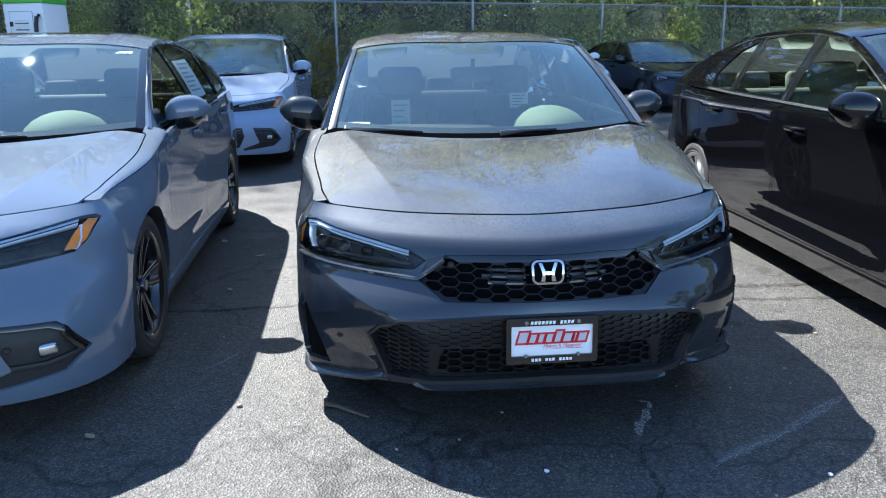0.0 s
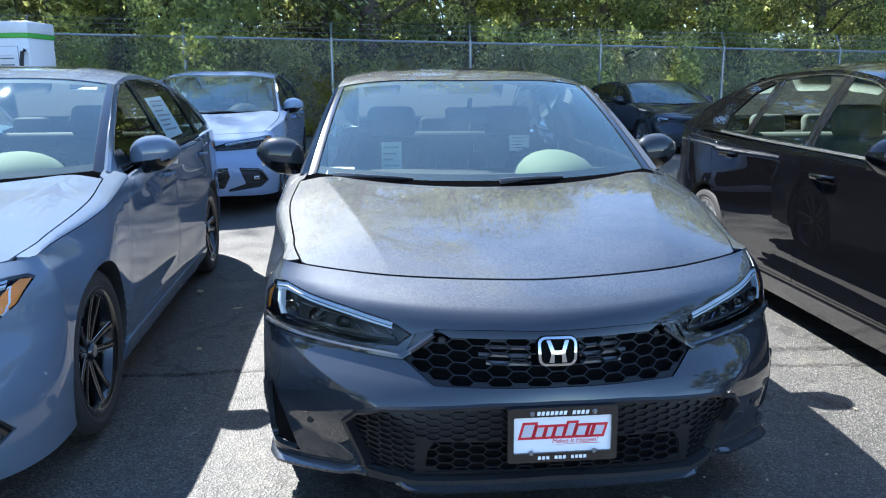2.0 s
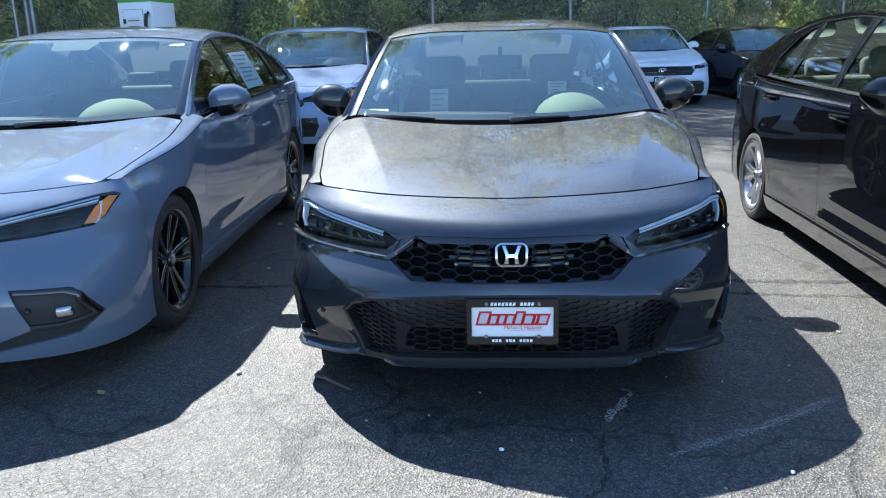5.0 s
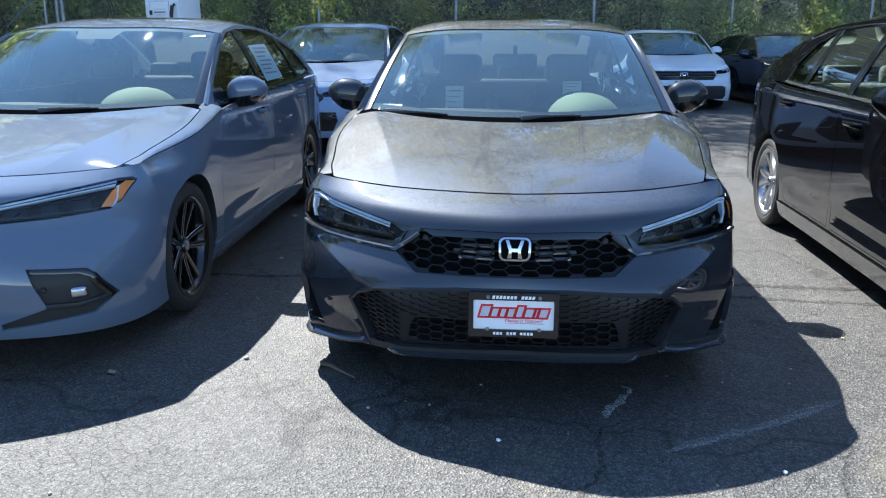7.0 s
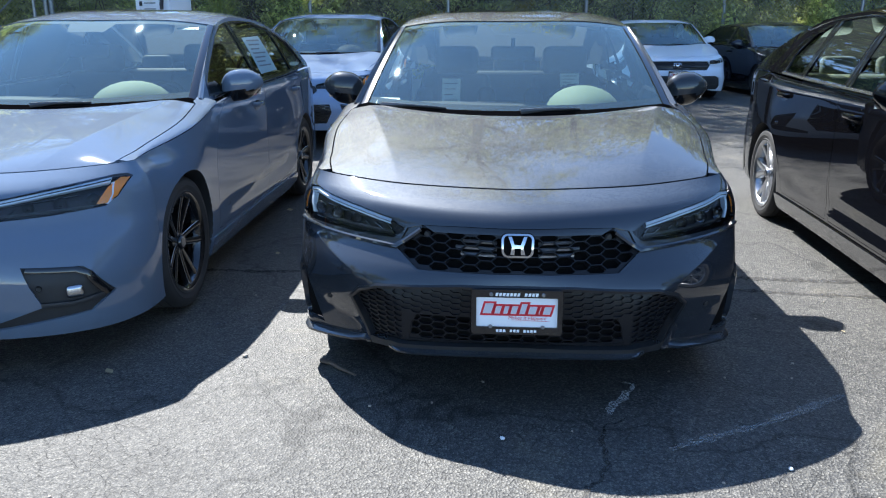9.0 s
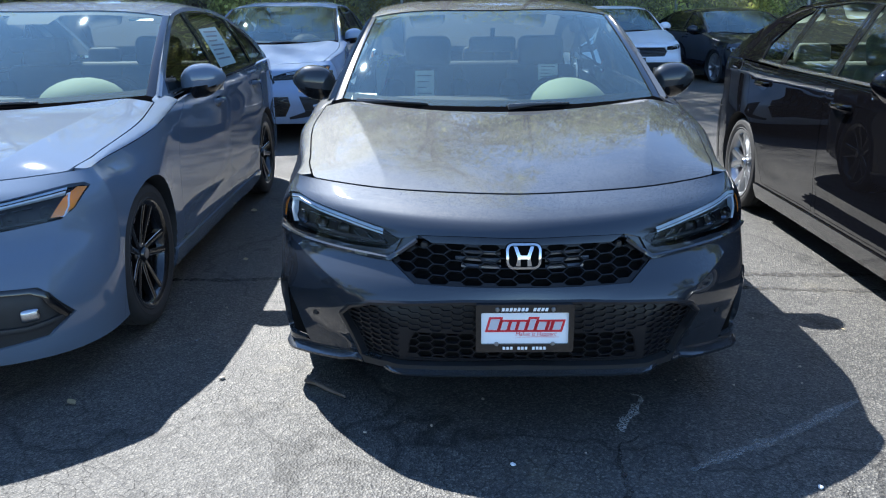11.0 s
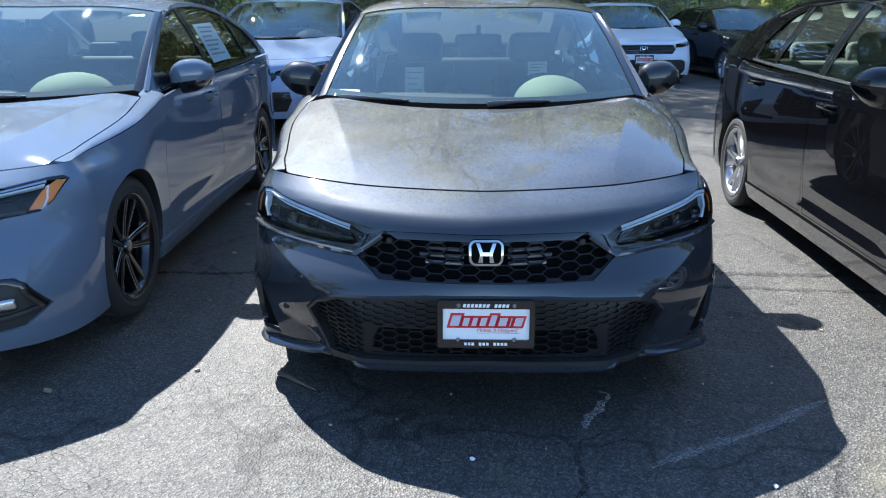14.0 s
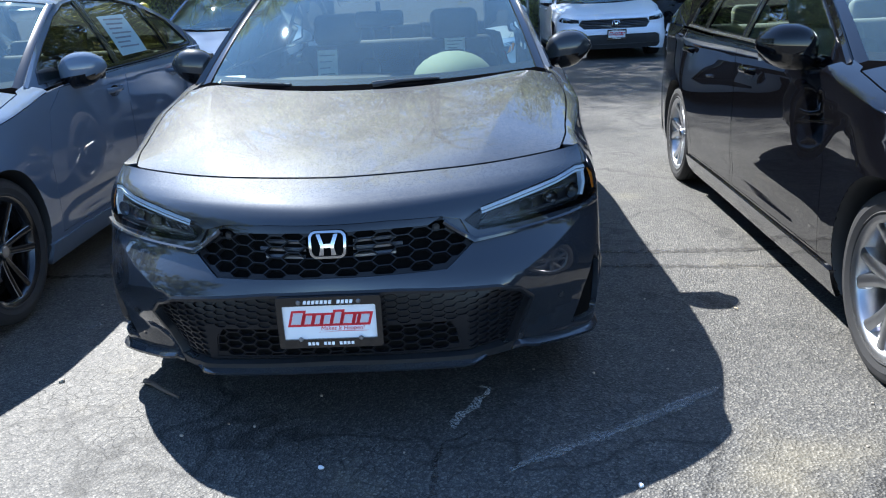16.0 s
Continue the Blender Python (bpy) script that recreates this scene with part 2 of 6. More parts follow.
def densify(poly, step):
    out = []
    for (x1, y1), (x2, y2) in zip(poly, poly[1:] + poly[:1]):
        n = max(1, math.ceil(math.hypot((x2 - x1) / step[0], (y2 - y1) / step[1])))
        out += [(x1 + (x2 - x1) * i / n, y1 + (y2 - y1) * i / n) for i in range(n)]
    return out


def sheet(fmap, poly, holes=(), step=(0.05, 0.05), off=0.0, rim=0.006, lines=()):
    """A panel on a curved surface: fmap(u, v, off) gives the place; poly is the panel's outline in (u, v), holes are cut clean through,
    and every cut edge is turned in by rim metres."""
    from mathutils.geometry import delaunay_2d_cdt
    loops = [densify(list(poly), step)] + [densify(list(h), step) for h in holes]
    pts, edges = [], []
    for lp in loops:
        k = len(pts)
        pts += lp
        edges += [(k + i, k + (i + 1) % len(lp)) for i in range(len(lp))]
    us, vs_ = [p[0] for p in loops[0]], [p[1] for p in loops[0]]
    gu = np.arange(min(us) + step[0] / 2, max(us), step[0])
    gv = np.arange(min(vs_) + step[1] / 2, max(vs_), step[1])
    if len(gu) and len(gv):
        g = np.array([(u, v) for u in gu for v in gv])
        b = np.array(pts)
        ok = inside(g, loops[0])
        for h in loops[1:]:
            ok &= ~inside(g, h)
        g = g[ok]
        if len(g):
            near = np.min(np.hypot((g[:, None, 0] - b[None, :, 0]) / step[0], (g[:, None, 1] - b[None, :, 1]) / step[1]), axis=1)
            pts = pts + [tuple(p) for p in g[near > 0.35]]
    for lp in lines:
        k = len(pts)
        pts = pts + list(lp)
        edges += [(k + i, k + i + 1) for i in range(len(lp) - 1)]
    res = delaunay_2d_cdt([Vector(p) for p in pts], edges, [], 0, 1e-6)
    P, tris = np.array([tuple(v) for v in res[0]]), [tuple(f) for f in res[2]]
    cen = np.array([P[list(f)].mean(axis=0) for f in tris])
    keep = inside(cen, loops[0])
    for h in loops[1:]:
        keep &= ~inside(cen, h)
    tris = [f for f, k in zip(tris, keep) if k]
    used = sorted({i for f in tris for i in f})
    ix = {i: k for k, i in enumerate(used)}
    verts = [fmap(P[i][0], P[i][1], off) for i in used]
    tris = [tuple(ix[i] for i in f) for f in tris]
    # faces look along the growing offset
    f0 = tris[len(tris) // 2]
    a, b, c = (Vector(verts[i]) for i in f0)
    i0 = used[f0[0]]
    out = Vector(fmap(P[i0][0], P[i0][1], off + 0.01)) - a
    if (b - a).cross(c - a).dot(out) < 0:
        tris = [f[::-1] for f in tris]
    bend = []
    for i, co in zip(used, verts):
        d = Vector(fmap(P[i][0], P[i][1], off + 0.006)) - Vector(co)
        bend.append(tuple(d.normalized()) if d.length > 1e-6 else (0, 0, 0))
    if rim:
        count = {}
        for f in tris:
            for e in zip(f, f[1:] + f[:1]):
                count[frozenset(e)] = count.get(frozenset(e), []) + [e]
        low, top = {}, {}
        for es in list(count.values()):
            if len(es) == 1:
                for i in es[0]:
                    if i not in low:
                        top[i] = len(verts)
                        verts.append(verts[i])
                        low[i] = len(verts)
                        verts.append(fmap(P[used[i]][0], P[used[i]][1], off - rim))
        for es in list(count.values()):
            if len(es) == 1:
                i, j = es[0]
                tris.append((top[j], top[i], low[i], low[j]))
    bend += [(0, 0, 0)] * (len(verts) - len(bend))
    return verts, tris, bend


def circle(cx, cy, r, n=40, a0=0.0, a1=360.0):
    full = abs(a1 - a0) >= 360
    return [(cx + r * math.cos(radians(a0 + (a1 - a0) * i / (n if full else n - 1))), cy + r * math.sin(radians(a0 + (a1 - a0) * i / (n if full else n - 1)))) for i in range(n)]


def mirrored(poly):
    return [(-x, y) for x, y in reversed(poly)]


# ---- the shape of a saloon, 4.675 m long, nose at y = 0, facing -y ----
class Shape:
    YJ, HALF, LEN = 0.585, 0.898, 4.675
    prof = staticmethod(smooth_curve((0.12, 0.965), (0.3, 0.992), (0.42, 1.0), (0.55, 0.999), (0.66, 0.991), (0.73, 0.966), (0.80, 0.912), (0.92, 0.87), (1.05, 0.83)))
    flank = staticmethod(smooth_curve((0.12, 0.930), (0.20, 0.968), (0.30, 0.990), (0.42, 0.998), (0.60, 1.000), (0.76, 0.999), (0.86, 0.9965), (0.95, 0.993), (1.05, 0.97)))
    nose = staticmethod(smooth_curve((0.12, 0.05), (0.2, 0.018), (0.3, 0.002), (0.40, -0.010), (0.47, -0.014), (0.51, -0.006), (0.57, 0.021), (0.62, 0.044), (0.67, 0.061), (0.70, 0.080), (0.72, 0.103), (0.745, 0.172), (0.772, 0.290), (0.80, 0.42)))
    power = staticmethod(smooth_curve((0.15, 2.6), (0.36, 2.45), (0.5, 1.95), (0.6, 1.58), (0.8, 1.5)))
    shoulder = staticmethod(smooth_curve((0.30, 0.772), (0.37, 0.7735), (0.46, 0.780), (0.62, 0.798), (0.9, 0.836), (1.3, 0.908), (1.54, 0.954), (2.0, 0.983), (3.0, 1.005), (4.0, 1.035), (4.675, 1.02)))
    crown = staticmethod(smooth_curve((0.30, 0.772), (0.4, 0.796), (0.6, 0.84), (0.9, 0.90), (1.25, 0.962), (1.6, 1.01)))
    rail = staticmethod(smooth_curve((1.44, 0.965), (1.8, 1.17), (2.1, 1.315), (2.3, 1.380), (2.7, 1.422), (3.2, 1.405), (3.6, 1.322), (4.0, 1.18), (4.32, 1.055)))
    ridge = staticmethod(smooth_curve((2.0, 1.37), (2.1, 1.402), (2.3, 1.442), (2.6, 1.470), (2.9, 1.477), (3.2, 1.463), (3.45, 1.43)))
    plan = staticmethod(smooth_curve((0.5, 0.994), (0.95, 1.0), (1.6, 0.992), (2.6, 0.99), (3.5, 1.0), (4.0, 0.985), (4.2, 0.96)))

    def __init__(self, sx=1.0, sy=1.0, sz=1.0, blade=0.0, corner=0.0):
        self.s, self.blade, self.corner = (sx, sy, sz), blade, corner
        # the hood's outline where it meets the fascia
        self.edge = []
        for i in range(161):
            q, z = i / 160, 0.78
            for _ in range(30):
                z = 0.5 * z + 0.5 * self.shoulder(self.front_raw(q, z)[1])
            self.edge.append((*self.front_raw(q, z), q))
        self.ey, self.ex = np.array([e[1] for e in self.edge]), np.array([e[0] for e in self.edge])

    def out(self, p):
        return (p[0] * self.s[0], p[1] * self.s[1], p[2] * self.s[2])

    def front_raw(self, q, z):
        w, y0, n = self.HALF * self.plan(self.YJ) * self.prof(z), self.nose(z), self.power(z)
        s = math.sin(min(abs(q), 1) * math.pi / 2)
        y = y0 + (self.YJ - y0) * (1 - max(0, 1 - s ** n) ** (1 / n))
        if self.blade:
            # below a line from the lamp's corner to the lower grille the bumper folds inwards
            x = w * s
            below = (0.455 + (x - 0.52) * 0.42 - z) * 0.92
            if below > 0:
                fade = min(1, max(0, (x - 0.42) / 0.16)) * (1 - s ** 14)
                y += self.blade * fade * 0.58 * (below if below < 0.22 else 0.22 + 0.15 * (below - 0.22))
        if self.corner and z < 0.64:
            # an upright edge where the front turns into the side
            k = min(1, max(0, (0.64 - z) / 0.06)) * min(1, max(0, (z - 0.14) / 0.06))
            y -= self.corner * k * math.exp(-abs(w * s - 0.755) / 0.06)
        return (math.copysign(w * s, q), y, z)

    def lift(self, raw, u, v, off, hint, eps=0.004):
        p = Vector(raw(u, v))
        if off == 0:
            return self.out(p)
        uu = u - eps if u > 0 else u + eps
        n = (Vector(raw(uu, v)) - p).cross(Vector(raw(u, v + eps)) - p)
        if n.length < 1e-9:
            n = Vector(hint)
        n.normalize()
        if n.dot(Vector(hint)) < 0:
            n = -n
        return self.out(p + n * off)

    def front(self, q, z, off=0.0):
        return self.lift(self.front_raw, q, z, off, (q * 1.2, -1, 0.1))

    def q(self, x, z):
        w = self.HALF * self.plan(self.YJ) * self.prof(z)
        return math.copysign(2 / math.pi * math.asin(min(1, abs(x) / w)), x)

    def fpoly(self, pts):
        """A polygon of (x, z) on the fascia as (q, z)."""
        return [(self.q(x, z), z) for x, z in densify(pts, (0.02, 0.02))]

    def side_raw(self, y, z):
        flare = (0.026 * math.exp(-((y - 0.94) / 0.30) ** 2) * min(1, max(0, (y - 0.585) / 0.22)) + 0.006 * math.exp(-((y - 3.68) / 0.36) ** 2)) * math.exp(-((z - 0.66) / 0.17) ** 2)
        # a shoulder crease under the windows and a hollow over the sill between the wheels
        run = min(1, max(0, (y - 0.75) / 0.5))
        under = self.shoulder(y) - 0.085 - z
        crease = 0.0045 * (math.exp(-under / 0.06) if under > 0 else 1.0) * run
        between = min(1, max(0, (y - 1.40) / 0.25)) * min(1, max(0, (3.30 - y) / 0.25))
        crease -= 0.009 * between * math.exp(-((z - 0.36 - 0.02 * (y - 2)) / 0.055) ** 2)
        k = min(1, max(0, (y - 0.585) / 0.6))
        k = k * k * (3 - 2 * k)
        return (self.HALF * self.plan(y) * (self.prof(z) * (1 - k) + self.flank(z) * k) + flare + crease, y, z)

    def side(self, sign):
        def f(y, z, off=0.0):
            p = self.lift(self.side_raw, y, z, off, (1, 0, 0.2))
            return (p[0] * sign, p[1], p[2])
        return f

    def edge_y(self, x):
        return float(np.interp(abs(x), self.ex, self.ey))

    def top_half(self, y):
        return float(np.interp(y, self.ey, self.ex)) if y < self.YJ else self.side_raw(y, self.shoulder(y))[0]

    def hood_raw(self, x, y):
        W = self.top_half(max(y, 0.60))
        u = min(abs(x) / W, 1)
        z0, z1 = self.shoulder(y), self.crown(y)
        uc = min(0.9, (0.45 + 0.27 * (y - 0.37)) / W)
        drop = -(z1 - z0) * 0.10
        if u < uc:
            return z1 - drop * (u / uc) ** 2
        t = (u - uc) / (1 - uc)
        return z1 - drop - (z1 - z0 - drop) * (0.62 * t + 0.38 * (1 - math.sqrt(max(0, 1 - t ** 3.5))))

    def top_raw(self, x, y):
        # the hood runs into the nose without a step along their common edge
        ye = float(np.interp(abs(x), self.ex, self.ey))
        ze = self.shoulder(ye)
        d = max(0, y - ye)
        return (x, y, self.hood_raw(x, y) + (ze - self.hood_raw(x, ye)) * math.exp(-d / 0.12))

    def top(self, x, y, off=0.0):
        return self.lift(self.top_raw, x, y, off, (0, -0.2, 1))

    def glasshouse_raw(self, y, z):
        d = z - self.shoulder(y)
        return (self.side_raw(y, self.shoulder(y))[0] - 0.026 - 0.37 * d - 0.30 * d * d - 0.022 * min(1, max(0, (2.15 - y) / 0.45)), y, z)

    def glasshouse(self, sign):
        def f(y, z, off=0.0):
            p = self.lift(self.glasshouse_raw, y, z, off, (1, 0, 0.3))
            return (p[0] * sign, p[1], p[2])
        return f

    def roof_raw(self, u, s):
        yf, yr = 2.08 + 0.15 * u * u, 3.42 + 0.06 * u * u
        y = yf + (yr - yf) * s
        zr = self.rail(y)
        k = 1 - abs(u) ** 3.4
        return (u * self.glasshouse_raw(y, zr)[0], y, zr + (self.ridge(y) - zr) * k)

    def roof(self, u, s, off=0.0):
        return self.lift(self.roof_raw, u, s, off, (0, 0, 1))

    def screen_raw(self, u, v):
        yb = 1.20 + 0.27 * abs(u) ** 2.2
        a = Vector((0.795 * u, yb, self.crown(1.2) - 0.005 + 0.022 * u * u))
        b = Vector(self.roof_raw(u * 0.992, 0.0)) + Vector((0, -0.012, -0.006))
        return a.lerp(b, v) + Vector((0, -0.35, 1)).normalized() * (0.075 * v * (1 - v))

    def screen(self, u, v, off=0.0):
        return self.lift(lambda a, b: tuple(self.screen_raw(a, b)), u, v, off, (0, -0.4, 1))

    def back_raw(self, u, v):
        a = Vector(self.roof_raw(u * 0.84, 1.0)) + Vector((0, 0.012, -0.004))
        b = Vector((0.60 * u, 4.28 - 0.10 * u * u, 1.06))
        return a.lerp(b, v) + Vector((0, 0.35, 1)).normalized() * (0.06 * v * (1 - v))

    def back(self, u, v, off=0.0):
        return self.lift(lambda a, b: tuple(self.back_raw(a, b)), u, v, off, (0, 0.4, 1))

    def tail_raw(self, q, z):
        w = self.HALF * self.plan(4.2) * self.prof(z)
        s = math.sin(min(abs(q), 1) * math.pi / 2)
        D = 0.475 - 0.25 * abs(z - 0.75) ** 1.5
        return (math.copysign(w * s, q), 4.2 + D * max(0, 1 - s ** 2.3) ** (1 / 2.3), z)

    def tail(self, q, z, off=0.0):
        return self.lift(self.tail_raw, q, z, off, (q, 1, 0.1))
# ---- parts of a car ----
def offset_poly(poly, d):
    """The polygon grown by d (shrunk: minus) along its edges' normals."""
    n = len(poly)
    area = sum(x1 * y2 - x2 * y1 for (x1, y1), (x2, y2) in zip(poly, poly[1:] + poly[:1]))
    d = d if area > 0 else -d
    res = []
    for i in range(n):
        a, b, c = Vector(poly[i - 1]), Vector(poly[i]), Vector(poly[(i + 1) % n])
        e1, e2 = (b - a).normalized(), (c - b).normalized()
        n1, n2 = Vector((e1.y, -e1.x)), Vector((e2.y, -e2.x))
        k = n1 + n2
        k = k / max(0.35, k.dot(k) / 2) if k.length > 1e-6 else n1
        res.append((b.x + k.x * d, b.y + k.y * d))
    return res


def make_wheel(car, at, sign, style, radius=0.325):
    """An alloy wheel with its tyre, turned about the x axis; sign: the side that it faces."""
    m = at @ Matrix.Diagonal((sign, 1, 1, 1))
    rr = radius - 0.090
    rim_mat = RIM_BLACK if style == "black" else ALLOY
    barrel = lathe([(rr + 0.004, 0.098), (rr + 0.010, 0.104), (rr - 0.006, 0.100), (rr - 0.018, 0.085), (rr - 0.026, 0.02), (rr - 0.02, -0.09)], 56)
    hub = lathe([(0.0, 0.083), (0.03, 0.083), (0.034, 0.078), (0.036, 0.066), (0.058, 0.060), (0.066, 0.045), (0.06, 0.0)], 30)
    spokes, edges = [], []
    count = 5
    for k in range(count):
        for side in (-1, 1):
            a0 = 360 / count * k + side * (15 if style == "black" else 6)
            a1 = 360 / count * k + side * (11 if style == "black" else 15)
            rows = []
            for i in range(9):
                t = i / 8
                r = 0.045 + (rr - 0.057) * t
                a = radians(a0 + (a1 - a0) * t ** (0.6 if style == "black" else 1.5))
                w = (0.0125 + 0.003 * t) if style == "black" else (0.017 + 0.008 * t)
                x0 = 0.066 + 0.026 * t ** 1.4
                c, s_ = math.cos(a), math.sin(a)
                rows.append([(x0 - dx, r * c - o * s_, r * s_ + o * c) for o, dx in ((-w * 1.15, 0.036), (-w, 0.004), (-w * 0.55, 0.0), (w * 0.55, 0.0), (w, 0.004), (w * 1.15, 0.036))])
            spokes.append(loft(rows))
            edges.append(tube([r[1 if side < 0 else 4] for r in rows], 0.0017, 4))
    bolts = [moved(lathe([(0.0, 0.066), (0.008, 0.066), (0.010, 0.05)], 10), pose(0, 0.046 * math.cos(radians(72 * k + 36)), 0.046 * math.sin(radians(72 * k + 36)))) for k in range(5)]
    wheel = part("wheel", barrel, rim_mat, car, at=m)
    part("hub", hub, rim_mat, wheel)
    part("wheel_back", lathe([(0.0, -0.01), (rr - 0.03, -0.01), (rr - 0.022, 0.0)], 40), VOID, wheel)
    for sp in spokes:
        part("spoke", sp, rim_mat, wheel)
    if style == "black":
        for ed in edges:
            part("spoke_edge", ed, ALLOY, wheel, "bright machined edge")
    part("centre_cap", lathe([(0.0, 0.0865), (0.012, 0.0865), (0.022, 0.0855), (0.026, 0.082)], 24), GLOSS if style != "black" else ALLOY, wheel)
    for bolt in bolts:
        part("wheel_bolt", bolt, STEEL, wheel)
    R = radius
    side_ = [(rr, 0.090), (rr + 0.012, 0.104), (rr + 0.018, 0.106), (rr + 0.022, 0.103), (rr + 0.045, 0.110), (rr + 0.049, 0.108), (R - 0.028, 0.110), (R - 0.010, 0.101), (R - 0.002, 0.088)]
    tread = [(R, 0.066), (R - 0.007, 0.064), (R - 0.007, 0.058), (R, 0.056), (R, 0.022), (R - 0.008, 0.02), (R - 0.008, 0.012), (R, 0.010)]
    half = side_ + tread
    part("tyre", lathe(half + [(r, -x) for r, x in reversed(half)], 64), RUBBER, wheel)
    part("brake_disc", lathe([(0.06, 0.03), (0.14, 0.03), (0.143, 0.02), (0.14, 0.008), (0.06, 0.008)], 40), STEEL, wheel)
    part("brake_caliper", moved(box(0.05, 0.075, 0.14, 0.015), pose(0.0, 0.125, -0.07)), STEEL, wheel)
    return wheel


def make_mirror(car, shape, sign, shell_mat, lower_mat, at):
    """A door mirror: shell, black lower cover, amber repeater strip and arm."""
    bm = bmesh.new()
    bmesh.ops.create_uvsphere(bm, u_segments=28, v_segments=18, radius=1)
    for v in bm.verts:
        x, y, z = v.co
        f = (1 - 0.50 * max(0, x) ** 1.5 - 0.10 * max(0, -x) ** 3) * (1.0 if z > 0 else 1.0 - 0.30 * x)
        y2 = y * 0.085 if y < 0 else y * 0.045
        v.co = Vector((math.copysign(abs(x) ** 0.72, x) * 0.118, y2 * (1 - 0.25 * x * x) + 0.020 * x, math.copysign(abs(z) ** 0.75, z) * 0.090 * f + 0.012 * x))
    up, low = bm, bm.copy()
    for b, keep in ((up, lambda c: c.z > -0.028 + 0.05 * c.x), (low, lambda c: c.z <= -0.028 + 0.05 * c.x)):
        bmesh.ops.delete(b, geom=[f for f in b.faces if not keep(f.calc_center_median())], context="FACES")
    low_g = from_bm(low)
    m = at @ Matrix.Diagonal((sign, 1, 1, 1))
    mir = part("door_mirror", from_bm(up), shell_mat, car, at=m)
    part("mirror_base", low_g, lower_mat, mir)
    part("mirror_arm", joined(loft([[(-0.185, 0.03 + 0.03 * math.cos(t) - 0.02 * (1 - k), -0.085 + 0.012 * math.sin(t)) if k == 0 else (-0.06, 0.0 + 0.032 * math.cos(t), -0.066 + 0.014 * math.sin(t)) for t in [2 * math.pi * i / 12 for i in range(13)]] for k in (0, 1)])), lower_mat, mir)
    part("mirror_glass", moved(box(0.19, 0.004, 0.115, 0.0), pose(0.0, 0.038, -0.055)), CHROME, mir)
    return mir


def make_seat(car, x, y, z, mat):
    seat = part("seat", joined(moved(box(0.50, 0.52, 0.16, 0.06, 3), pose(0, -0.28, 0, 6)), moved(box(0.14, 0.48, 0.2, 0.05, 3), pose(-0.22, -0.28, 0.02, 6)), moved(box(0.14, 0.48, 0.2, 0.05, 3), pose(0.22, -0.28, 0.02, 6))), mat, car, at=pose(x, y, z))
    part("backrest", joined(moved(box(0.46, 0.13, 0.60, 0.055, 3), pose(0, 0.0, 0.08, -22)), moved(box(0.12, 0.17, 0.50, 0.05, 3), pose(-0.21, -0.03, 0.08, -22)), moved(box(0.12, 0.17, 0.50, 0.05, 3), pose(0.21, -0.03, 0.08, -22))), mat, seat)
    part("headrest", joined(moved(box(0.30, 0.11, 0.20, 0.05, 3), pose(0, 0.245, 0.63, -14)), tube([(-0.06, 0.21, 0.55), (-0.06, 0.25, 0.68)], 0.007), tube([(0.06, 0.21, 0.55), (0.06, 0.25, 0.68)], 0.007)), mat, seat)
    return seat


def clipped(poly, window):
    """The part of a polygon inside a convex window (clockwise)."""
    for a, b in zip(window, window[1:] + window[:1]):
        side = lambda p: (b[0] - a[0]) * (p[1] - a[1]) - (b[1] - a[1]) * (p[0] - a[0])
        res = []
        for p, q in zip(poly, poly[1:] + poly[:1]):
            sp, sq = side(p), side(q)
            if sp <= 0:
                res.append(p)
            if sp * sq < 0:
                t = sp / (sp - sq)
                res.append((p[0] + (q[0] - p[0]) * t, p[1] + (q[1] - p[1]) * t))
        poly = res
        if len(poly) < 3:
            return []
    return poly


def area_of(poly):
    return abs(sum(x1 * y2 - x2 * y1 for (x1, y1), (x2, y2) in zip(poly, poly[1:] + poly[:1]))) / 2


def honeycomb(sh, fp, cw, ch, bar, depth, off, region, margin=0.004, cut=()):
    """A moulded honeycomb panel on the fascia: the polygon fp of (x, z) with six-sided openings cut through it."""
    lim = offset_poly(fp, -margin)
    xs, zs_ = [p[0] for p in fp], [p[1] for p in fp]
    n = int(max(xs) / (cw * 0.75)) + 2
    rows = int((max(zs_) - min(zs_)) / ch) + 2
    holes = []
    kx, kz = 1 - bar / cw * 1.15, 1 - bar / ch
    for k in range(-n, n + 1):
        for j in range(-1, rows + 1):
            cx, cz = k * cw * 0.75, min(zs_) + j * ch + (ch / 2 if k % 2 else 0)
            pts = [(cx + x * cw * kx, cz + z * ch * kz) for x, z in ((-0.5, 0), (-0.25, 0.5), (0.25, 0.5), (0.5, 0), (0.25, -0.5), (-0.25, -0.5))]
            cell = clipped(lim, pts) if region(cx, cz) else []
            if cell and area_of(cell) > 0.30 * area_of(pts):
                holes.append([(sh.q(x, z), z) for x, z in cell])
    holes += [sh.fpoly(c) for c in cut]
    return sheet(sh.front, sh.fpoly(fp), holes, (0.03, 0.03), off, depth)


